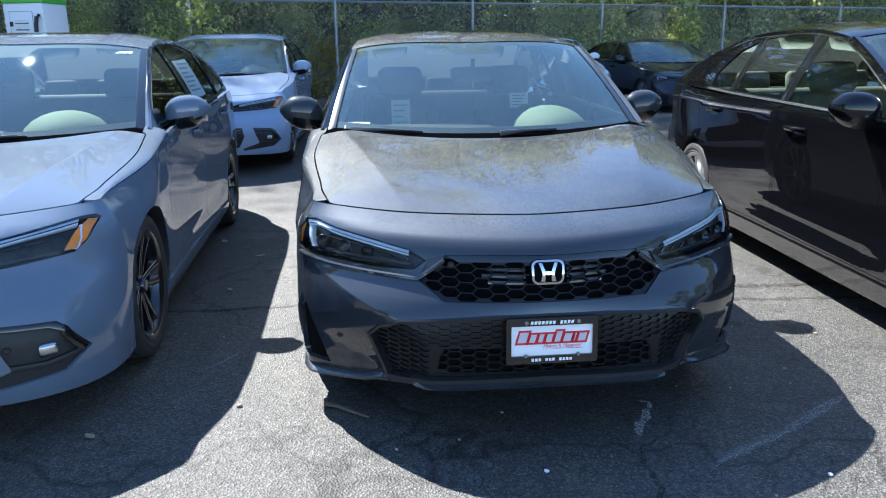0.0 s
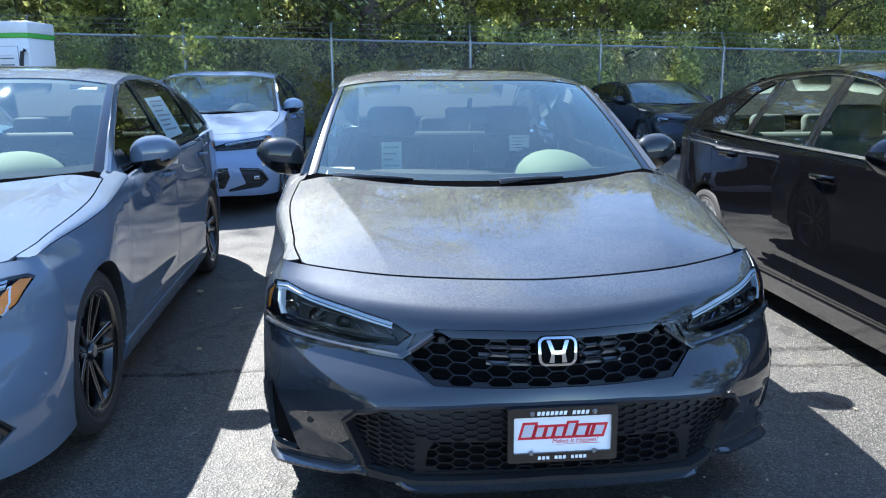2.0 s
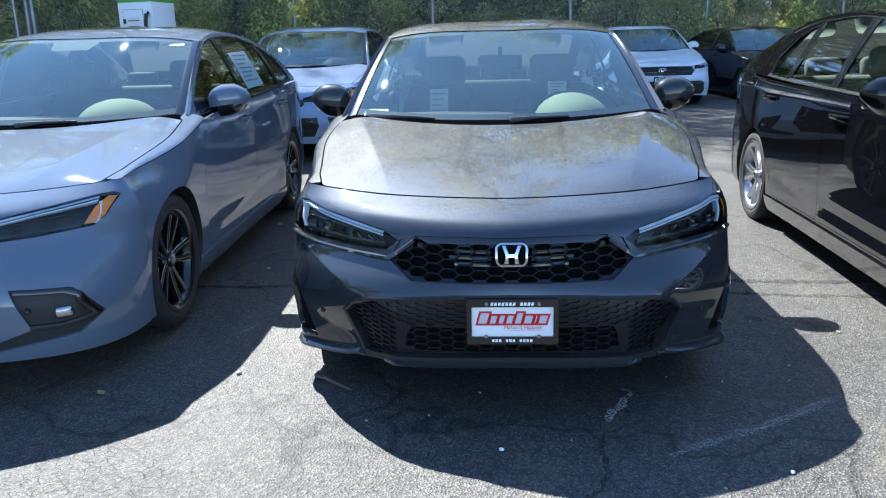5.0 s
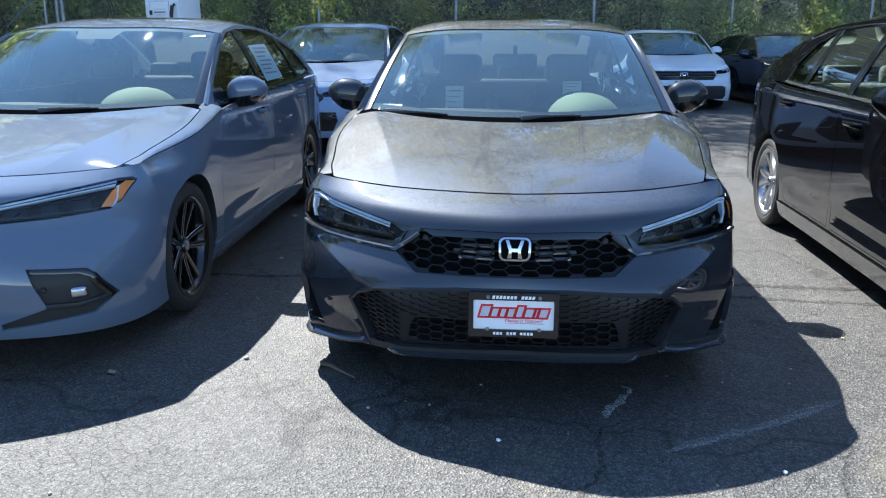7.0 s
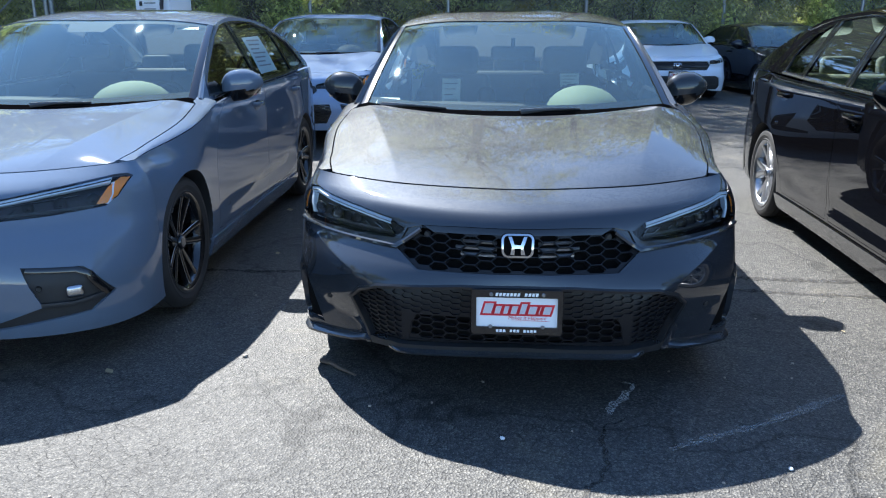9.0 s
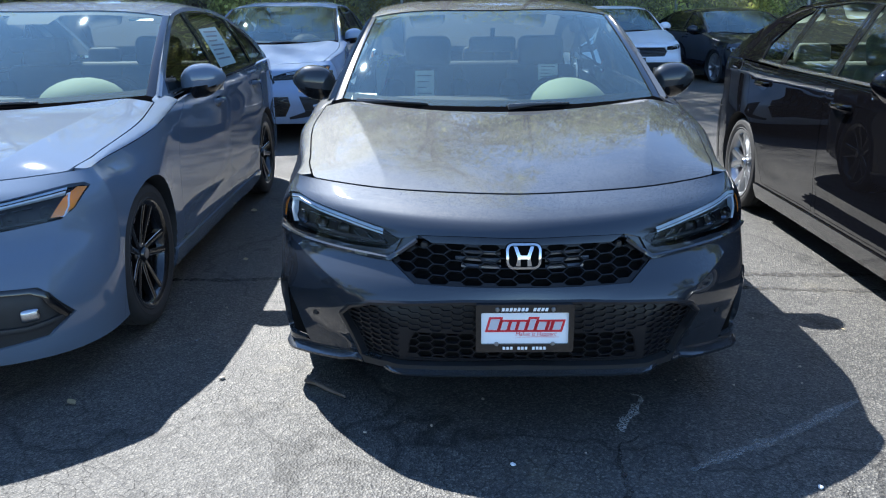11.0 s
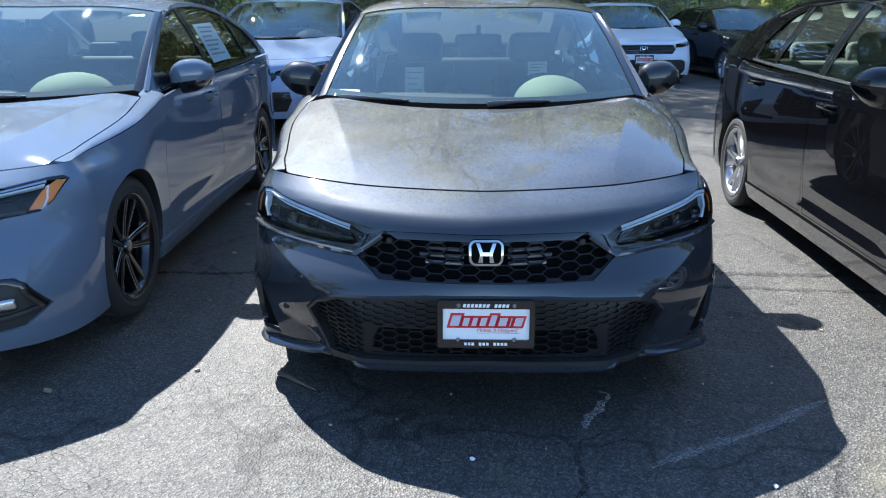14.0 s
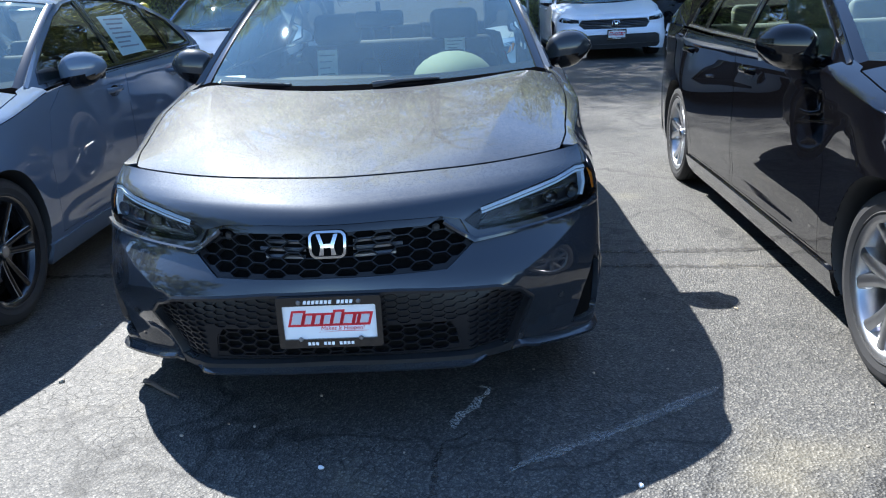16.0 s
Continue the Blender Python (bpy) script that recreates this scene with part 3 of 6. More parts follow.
def strip(sh, line, width, off, depth=0.008):
    """A raised bar along (x, z) points of the fascia."""
    pts = []
    for a, b in zip(line, line[1:]):
        c = max(1, math.ceil(math.hypot(b[0] - a[0], b[1] - a[1]) / 0.012))
        pts += [Vector((a[0] + (b[0] - a[0]) * i / c, a[1] + (b[1] - a[1]) * i / c)) for i in range(c)]
    pts.append(Vector(line[-1]))
    rows = []
    for i, p in enumerate(pts):
        d = (pts[min(i + 1, len(pts) - 1)] - pts[max(i - 1, 0)]).normalized()
        nrm = Vector((-d.y, d.x)) * width / 2
        a, b = p + nrm, p - nrm
        rows.append([sh.front(sh.q(a.x, a.y), a.y, off - depth), sh.front(sh.q(a.x, a.y), a.y, off), sh.front(sh.q(p.x, p.y), p.y, off + 0.003), sh.front(sh.q(b.x, b.y), b.y, off), sh.front(sh.q(b.x, b.y), b.y, off - depth)])
    return loft(rows)


def lip(sh, line, reach, rise, drop):
    """A thin blade that stands out from the fascia along (x, z) points, with a sloping top."""
    pts = []
    for a, b in zip(line, line[1:]):
        c = max(1, math.ceil(math.hypot(b[0] - a[0], b[1] - a[1]) / 0.02))
        pts += [(a[0] + (b[0] - a[0]) * i / c, a[1] + (b[1] - a[1]) * i / c) for i in range(c)]
    pts.append(line[-1])
    rows = []
    for k, (x, z) in enumerate(pts):
        p = Vector(sh.front(sh.q(x, z), z))
        n = Vector(sh.front(sh.q(x, z), z, 0.02)) - p
        n.z = 0
        n.normalize()
        t = min(1, 0.25 + 0.75 * min(k, len(pts) - 1 - k) / 4)
        up = Vector((0, 0, 1))
        rows.append([tuple(p - n * 0.015 + up * rise), tuple(p + n * 0.002 + up * rise * 0.9), tuple(p + n * reach * t * 0.8 + up * rise * 0.25), tuple(p + n * reach * t), tuple(p + n * reach * t * 0.9 - up * drop), tuple(p - n * 0.02 - up * drop)])
    return loft(rows)


def make_lamp(car, sh, poly, sign, amber, style):
    """A headlight: dark tub, silver light bar along the top, two projectors, amber corner, clear cover."""
    flip = (lambda p: p) if sign > 0 else mirrored
    x0, x1 = min(p[0] for p in poly), max(p[0] for p in poly)
    lamp = part("headlight", sheet(sh.front, sh.fpoly(flip(offset_poly(poly, 0.004))), (), (0.03, 0.02), -0.055, 0), VOID, car)
    loop = densify(flip(poly), (0.03, 0.03))
    walls = loft([[sh.front(sh.q(*p), p[1], o) for p in loop + loop[:1]] for o in (-0.004, -0.055)])
    part("housing", walls, GLOSS, lamp)
    up = sorted([p for p in poly if p[1] > 0.645 + 0.13 * (p[0] - x0)], key=lambda p: p[0])
    top_line = [(p[0] * sign, p[1] - 0.0125) for p in up if x0 + 0.03 < p[0] < x1 - 0.035]
    bar = part("light_bar", strip(sh, top_line, 0.019, -0.010, 0.018), LIGHT_BAR, lamp, "pale daytime light bar")
    part("light_bar_groove", strip(sh, [(x, z - 0.002) for x, z in top_line], 0.003, -0.006, 0.003), GLOSS, bar)
    part("light_bar_end", strip(sh, [((x1 - 0.050) * sign, 0.725), ((x1 - 0.046) * sign, 0.675), ((x1 - 0.058) * sign, 0.638)], 0.013, -0.012, 0.018), LIGHT_BAR, lamp)
    part("bezel", sheet(sh.front, sh.fpoly(flip(offset_poly(poly, -0.012))), (), (0.03, 0.02), -0.036, 0), GRILLE_BLACK, lamp, "black lamp bezel")
    for f, r in ((0.46, 0.024), (0.64, 0.029), (0.82, 0.027)):
        x = (x0 + (x1 - x0) * f) * sign
        z = 0.650 + 0.022 * f
        c = Vector(sh.front(sh.q(x, z), z, -0.034))
        m = Matrix.Translation(c) @ pose(0, 0, 0, 0, 0, -90 + 34 * sign * f)
        bowl = lathe([(r, 0.016), (r * 0.96, 0.018), (r * 0.90, 0.014), (r * 0.6, 0.004), (0.008, 0.001), (0.0, 0.001)], 20)
        unit = part("reflector", moved(bowl, m), SILVER, lamp)
        part("projector", moved(lathe([(r * 0.48, 0.002), (r * 0.48, 0.010), (r * 0.36, 0.016), (0.0, 0.019)], 16), m), GLOSS, unit)
    for k, (fa, fb) in enumerate(((0.20, 0.74), (0.30, 0.86))):
        za, zb = (0.664, 0.690) if k == 0 else (0.622, 0.628)
        part("lamp_blade", strip(sh, [((x0 + (x1 - x0) * fa) * sign, za), ((x0 + (x1 - x0) * fb) * sign, zb)], 0.005, -0.020, 0.014), SILVER, lamp)
    for f in (0.12, 0.22, 0.32):
        x = (x0 + (x1 - x0) * f) * sign
        part("lamp_rib", strip(sh, [(x, 0.627), (x + 0.03 * sign, 0.655)], 0.006, -0.028, 0.012), SILVER, lamp)
    part("lower_ledge", strip(sh, [((x0 + 0.06) * sign, 0.632), ((x1 - 0.10) * sign, 0.640)], 0.008, -0.022, 0.014), TRIM_GREY, lamp)
    if amber:
        part("turn_reflector", sheet(sh.front, sh.fpoly(flip(amber)), (), (0.03, 0.02), -0.010, 0.003), AMBER, lamp, "amber corner reflector")
    cover = part("lens_cover", sheet(sh.front, sh.fpoly(flip(poly)), (), (0.03, 0.02), 0.001, 0.0), LENS, lamp, "clear lens")
    cover.visible_shadow = False
    return lamp


ARCH, HUB_F, HUB_R = 0.352, 0.94, 3.675
DOOR_F = [(1.42, 0.275), (2.46, 0.275), (2.50, 0.60), (2.50, 0.985), (1.66, 0.958), (1.50, 0.86), (1.42, 0.62)]
DOOR_R = [(2.512, 0.275), (3.22, 0.275), (3.30, 0.45), (3.44, 0.60), (3.56, 0.74), (3.60, 1.005), (2.512, 0.985)]
WIN_F = [(1.58, 0.988), (2.50, 1.015), (2.47, 1.382), (2.30, 1.360), (2.10, 1.296), (1.82, 1.160), (1.62, 1.05)]
WIN_R = [(2.545, 1.016), (3.45, 1.038), (3.36, 1.346), (3.05, 1.390), (2.80, 1.396), (2.52, 1.386)]
WIN_R_BIG = [(2.545, 1.016), (3.18, 1.034), (3.12, 1.372), (2.80, 1.396), (2.52, 1.386)]
WIN_Q_BIG = [(3.22, 1.036), (3.54, 1.050), (3.53, 1.145), (3.36, 1.290), (3.17, 1.360)]
WIN_Q = [(3.49, 1.042), (3.96, 1.078), (3.72, 1.245), (3.42, 1.328)]


def make_car(shape, paint_mat, front, wheel_style, chrome_line=False, mirror_at=(0.94, 1.84, 1.03), mirror_mat=None, interior=True, seats=None, panes=None, cover=None):
    """A saloon car as one thing: an Empty on the ground under its nose, with every part beneath it."""
    sh = shape
    panes = panes or [WIN_F, WIN_R, WIN_Q]
    cover = cover or TRIM_DARK
    last = max(x for x, z in panes[2])
    car = new("car")
    car.empty_display_size = 0.2
    # fascia
    low = front["low"]
    bottom = [(-x, z) for x, z in reversed(low)] + low
    top = [(e[3], e[2] - 0.002) for e in sh.edge]
    outline = [(sh.q(x, z) if abs(x) < 0.88 else math.copysign(1.0, x), z) for x, z in bottom] + list(reversed(top)) + [(-q, z) for q, z in top[1:]]
    holes = []
    for poly, both in front["holes"]:
        holes.append(sh.fpoly(poly))
        if both:
            holes.append(sh.fpoly(mirrored(poly)))
    part("front_bumper", sheet(sh.front, outline, holes, (0.035, 0.022), 0.0, 0.02, [[(sg * sh.q(x, z), z) for x, z in ln] for ln in front.get("folds", ()) for sg in (-1, 1)]), paint_mat, car)
    # near-black sheet behind the fascia, painted shade for its openings
    part("bumper_shade_sheet", sheet(sh.front, outline, (), (0.06, 0.05), -0.075, 0), VOID, car)
    for name, poly, both, mat, off, rim, lab in front["inserts"]:
        for p in ([poly, mirrored(poly)] if both else [poly]):
            part(name, sheet(sh.front, sh.fpoly(p), (), (0.03, 0.025), off, rim), mat, car, lab)
    for sign in (-1, 1):
        make_lamp(car, sh, front["lamp"], sign, front["amber"], "")
    # hood, and the fenders' tops beside it
    X = lambda y: sh.top_half(y)
    inset = lambda y: X(y) - 0.030 - 0.055 * max(0, y - 0.6)
    line = [(e[0], e[1]) for e in sh.edge if e[0] < inset(0.6) - 0.035]
    ys = np.linspace(0.665, 1.37, 16)
    shut = line + [(inset(y), y) for y in ys]
    for _ in range(3):
        cut = [shut[0]]
        for p0, p1 in zip(shut, shut[1:]):
            cut += [(p0[0] * 0.75 + p1[0] * 0.25, p0[1] * 0.75 + p1[1] * 0.25), (p0[0] * 0.25 + p1[0] * 0.75, p0[1] * 0.25 + p1[1] * 0.75)]
        shut = cut + [shut[-1]]
    kept = [shut[0]]
    for p in shut[1:-1]:
        if math.hypot(p[0] - kept[-1][0], p[1] - kept[-1][1]) > 0.02:
            kept.append(p)
    shut = kept + [shut[-1]]
    cowl_y = lambda x: 1.172 + 0.27 * (abs(x) / 0.795) ** 2.2
    cowl = [(x, cowl_y(x)) for x in np.linspace(shut[-1][0] - 0.01, 0, 16) if cowl_y(x) < 1.36]
    right = shut + cowl
    hood_poly = offset_poly([(-x, y) for x, y in reversed(right[1:-1])] + right, -0.003)
    creases = [[(sg * (0.45 + 0.27 * (y - 0.37) + d), y) for y in np.linspace(sh.edge_y(0.45) + 0.03, 1.24, 22)] for sg in (-1, 1) for d in (-0.007, 0.007)]
    part("hood", sheet(sh.top, hood_poly, (), (0.045, 0.045), 0.0, 0.012, creases), paint_mat, car)
    tail_part = [p for p in shut if p[1] > sh.edge_y(p[0]) + 0.006 or p[1] > 0.6]
    for sign in (-1, 1):
        y_in = tail_part[0][1]
        outer = [(e[0], e[1]) for e in sh.edge if e[1] > y_in + 0.002] + [(X(y) - 0.0005, y) for y in np.linspace(0.62, 1.52, 16)]
        fp = [(x + 0.003, y) for x, y in tail_part[:1]] + outer + [(0.795, 1.485), (shut[-1][0] - 0.02, 1.40)] + [(x + 0.003, y) for x, y in reversed(tail_part[1:])]
        part("fender_top", sheet(sh.top, fp if sign > 0 else mirrored(fp), (), (0.012, 0.03), 0.0, 0.012), paint_mat, car)
    us = np.linspace(-0.99, 0.99, 31)
    rows = [[sh.screen(u, 0.03, 0.004) for u in us], [sh.screen(u, -0.01, 0.010) for u in us], [tuple(Vector(sh.screen(u, -0.01, 0.0)) + Vector((0, -0.035, -0.012))) for u in us], [tuple(Vector(sh.screen(u, -0.01, 0.0)) + Vector((0, -0.06, -0.05))) for u in us]]
    part("cowl_panel", loft(rows), COWL, car, "black plastic cowl panel")
    # near-black sheet close under the hood, painted shade for the shut lines
    part("hood_shade_sheet", sheet(sh.top, offset_poly(hood_poly, -0.0), (), (0.10, 0.10), -0.02, 0), VOID, car)
    # sides
    for sign in (-1, 1):
        f = sh.side(sign)
        ys = np.linspace(sh.YJ, 4.2, 40)
        outline = [(sh.YJ, low[-1][1]), (1.25, 0.175), (3.35, 0.175), (4.2, 0.22)] + [(y, sh.shoulder(y) - 0.002) for y in reversed(ys)]
        arches = [circle(h, 0.33, ARCH, 44) for h in (HUB_F, HUB_R)]
        part("side_panel", sheet(f, outline, arches + [offset_poly(d, 0.003) for d in (DOOR_F, DOOR_R)], (0.06, 0.026), 0.0, 0.02), paint_mat, car)
        inner = [(sh.YJ + 0.06, 0.2), (4.1, 0.22), (4.1, 0.95), (sh.YJ + 0.06, 0.70)]
        part("inner_panel", sheet(f, inner, arches, (0.2, 0.15), -0.03, 0), VOID, car)
        part("sill", sheet(f, [(1.28, 0.15), (3.34, 0.15), (3.34, 0.25), (1.28, 0.25)], (), (0.1, 0.02), 0.012, 0.03), GLOSS if chrome_line else paint_mat, car)
        for d, hy in ((DOOR_F, 2.30), (DOOR_R, 3.34)):
            door = part("door", sheet(f, d, (), (0.06, 0.026), 0.0, 0.015), paint_mat, car)
            hz = sh.shoulder(hy) - 0.115
            p = Vector(f(hy, hz, 0.022))
            bar = loft([[f(hy + y, hz + 0.004 + w, o) for y, w, o in row] for row in [[(-0.105 + 0.21 * i / 10, dz, 0.004 + hgt * math.sin(math.pi * min(1, max(0, i / 10))) ** 0.35) for i in range(11)] for dz, hgt in ((-0.016, 0.02), (-0.010, 0.032), (0.0, 0.036), (0.010, 0.032), (0.016, 0.02))]])
            part("handle", bar, CHROME if chrome_line == "handles" else paint_mat, door)
            part("handle_recess", sheet(f, [(hy + 0.075 * c, hz - 0.006 + 0.032 * s) for c, s in circle(0, 0, 1, 20)], (), (0.05, 0.03), 0.0015, 0), GLOSS, door)
        for h in (HUB_F, HUB_R):
            rows = [[f(h + r * math.cos(radians(a)), 0.33 + r * math.sin(radians(a)), o) for r, o in ((ARCH, 0.0), (ARCH - 0.004, -0.02), (ARCH - 0.01, -0.05), (ARCH + 0.0, -0.32))] for a in np.linspace(-28, 208, 40)]
            part("wheel_arch_liner", loft(rows), MATTE, car)
        # glasshouse
        g = sh.glasshouse(sign)
        ys = np.linspace(1.46, 4.30, 48)
        outline = [(y, sh.shoulder(y) + 0.001) for y in ys] + [(y, max(sh.rail(y), sh.shoulder(y) + 0.004)) for y in reversed(ys)]
        part("window_frame", sheet(g, outline, panes, (0.07, 0.05), 0.0, 0.012), paint_mat, car)
        part("pillar_cover", sheet(g, [(2.478, 1.018), (2.57, 1.02), (2.545, 1.386), (2.45, 1.376)], (), (0.04, 0.05), 0.002, 0), GLOSS, car)
        x0 = max(x for x, z in panes[1]) - 3.45
        part("pillar_cover", sheet(g, [(3.435 + x0, 1.040), (3.505 + x0, 1.044), (3.435 + x0, 1.322), (3.345 + x0, 1.342)], (), (0.04, 0.05), 0.002, 0), GLOSS, car)
        for wpoly in panes:
            pane = part("side_window", sheet(g, wpoly, (), (0.10, 0.08), -0.005, 0), WINDOW_CLEAR if chrome_line else WINDOW, car)
            seal = loft([[g(p[0] + (c[0] - p[0]) * k, p[1] + (c[1] - p[1]) * k, o) for p in densify(wpoly, (0.06, 0.06)) + densify(wpoly, (0.06, 0.06))[:1]] for c in [tuple(np.mean(wpoly, axis=0))] for k, o in ((-0.035, 0.0015), (-0.03, 0.004), (0.02, 0.003), (0.03, -0.004))])
            part("window_seal", seal, GLOSS, car)
        belt = loft([[g(y, sh.shoulder(y) + dz, o) for y in np.linspace(1.62, last + 0.01, 40)] for dz, o in ((0.004, 0.002), (0.006, 0.010), (0.018, 0.010), (0.021, 0.001))])
        part("belt_moulding", belt, BRIGHT if chrome_line else GLOSS, car)
        if chrome_line:
            ys_ = np.linspace(1.70, last - 0.02, 46)
            brow = loft([[g(y, sh.rail(y) - 0.026 + dz, o) for y in ys_] for dz, o in ((-0.005, 0.001), (-0.004, 0.005), (0.002, 0.005), (0.003, 0.001))])
            part("window_brow", brow, CHROME, car, "bright chrome strip over the windows")
        # front pillar between the windshield and the rail
        rows = []
        for i in range(22):
            v = i / 21
            y = 1.46 + (2.232 - 1.46) * v
            a = Vector(g(y, sh.rail(y)))
            b = Vector(sh.screen(sign * 1.0, v, 0.004))
            c = a.lerp(b, 0.5) + Vector((sign * 0.004, -0.012, 0.010))
            rows.append([tuple(a), tuple(a.lerp(c, 0.55)), tuple(c), tuple(c.lerp(b, 0.6)), tuple(b), tuple(b + Vector((0, 0.01, -0.02)))])
        part("front_pillar", loft(rows), paint_mat, car)
        rows = []
        for i in range(16):
            v = i / 15
            y = 3.44 + (4.28 - 3.44) * v
            a, b = Vector(g(y, max(sh.rail(y), sh.shoulder(y) + 0.004))), Vector(sh.back(sign * 1.0, v, 0.002))
            c = a.lerp(b, 0.45) + Vector((sign * 0.006, 0, 0.014 * (1 - 0.5 * v)))
            rows.append([tuple(a), tuple(a.lerp(c, 0.5) + Vector((0, 0, 0.004))), tuple(c), tuple(b), tuple(b + Vector((-sign * 0.01, 0, -0.02)))])
        part("rear_pillar", loft(rows), paint_mat, car)
        rows = [[tuple(Vector(sh.screen(sign * u, v, o))) for u, o in ((1.0, 0.006), (0.985, 0.008), (0.952, 0.004))] for v in [i / 20 for i in range(21)]]
        part("screen_seal", loft(rows), GLOSS, car)
        make_mirror(car, sh, sign, mirror_mat or paint_mat, GLOSS, pose(sign * mirror_at[0] * sh.s[0], mirror_at[1] * sh.s[1], mirror_at[2] * sh.s[2]))
        for h in (HUB_F, HUB_R):
            make_wheel(car, pose(sign * (0.772 * sh.s[0]), h * sh.s[1], 0.325), sign, wheel_style)
    # roof, screens, tail
    roof_poly = [(-1, 0), (1, 0), (1, 1), (-1, 1)]
    glass_roof = [(-0.62, 0.24), (0.62, 0.24), (0.60, 0.66), (-0.60, 0.66)]
    part("roof", sheet(sh.roof, roof_poly, [glass_roof], (0.10, 0.07), 0.0, 0.01), paint_mat, car)
    part("sunroof", sheet(sh.roof, offset_poly(glass_roof, -0.008), (), (0.12, 0.1), 0.001, 0.02), GLOSS, car, "dark glass sunroof")
    part("roof_lining", sheet(sh.roof, [(-0.97, 0.01), (0.97, 0.01), (0.97, 0.99), (-0.97, 0.99)], (), (0.15, 0.1), -0.03, 0), TRIM_GREY, car)
    pane = part("windshield", sheet(sh.screen, [(-1, 0), (1, 0), (1, 1), (-1, 1)], (), (0.08, 0.08), 0.0, 0), WINDSHIELD, car)
    pane.visible_shadow = False
    frit = [(-0.995, 0.005), (0.995, 0.005), (0.995, 0.995), (-0.995, 0.995)]
    part("screen_border", sheet(sh.screen, frit, [[(-0.95, 0.10), (-0.5, 0.085), (0.5, 0.085), (0.95, 0.10), (0.945, 0.955), (0.20, 0.955), (0.155, 0.84), (-0.155, 0.84), (-0.20, 0.955), (-0.945, 0.955)]], (0.08, 0.06), -0.003, 0), FRIT, car)
    pane = part("rear_window", sheet(sh.back, roof_poly, (), (0.15, 0.12), 0.0, 0), REAR_GLASS, car)
    pane.visible_shadow = False
    tops = [(q, sh.shoulder(4.2) + 0.015 * (1 - abs(q))) for q in np.linspace(-1, 1, 21)]
    part("rear_bumper", sheet(sh.tail, [(-1, 0.24), (1, 0.24)] + [t for t in reversed(tops)], (), (0.08, 0.06), 0.0, 0), paint_mat, car)
    rows = [[sh.back(u, 1.0), tuple((Vector(sh.back(u, 1.0)) + Vector(sh.tail(u, sh.shoulder(4.2) + 0.015 * (1 - abs(u))))) / 2 + Vector((0, 0, 0.006))), sh.tail(u, sh.shoulder(4.2) + 0.015 * (1 - abs(u)))] for u in np.linspace(-1, 1, 17)]
    part("trunk_lid", loft(rows), paint_mat, car)
    for sign in (-1, 1):
        tl = [(sign * 0.50, 0.78), (sign * 0.93, 0.82), (sign * 0.93, 0.87), (sign * 0.50, 0.86)]
        part("tail_light", sheet(sh.tail, tl, (), (0.1, 0.05), 0.006, 0.01), TAIL_RED, car, "dark red tail light")
    sx, sy, sz = sh.s
    part("underbody", moved(box(1.20 * sx, 3.9 * sy, 0.30, 0.04), pose(0, 2.35 * sy, 0.19)), VOID, car)
    for h in (HUB_F, HUB_R):
        part("axle_beam", tube([(-0.66, h * sy, 0.30), (0.66, h * sy, 0.30)], 0.05), VOID, car)
    if interior:
        make_interior(car, sh, seats or TRIM_DARK, cover)
    return car


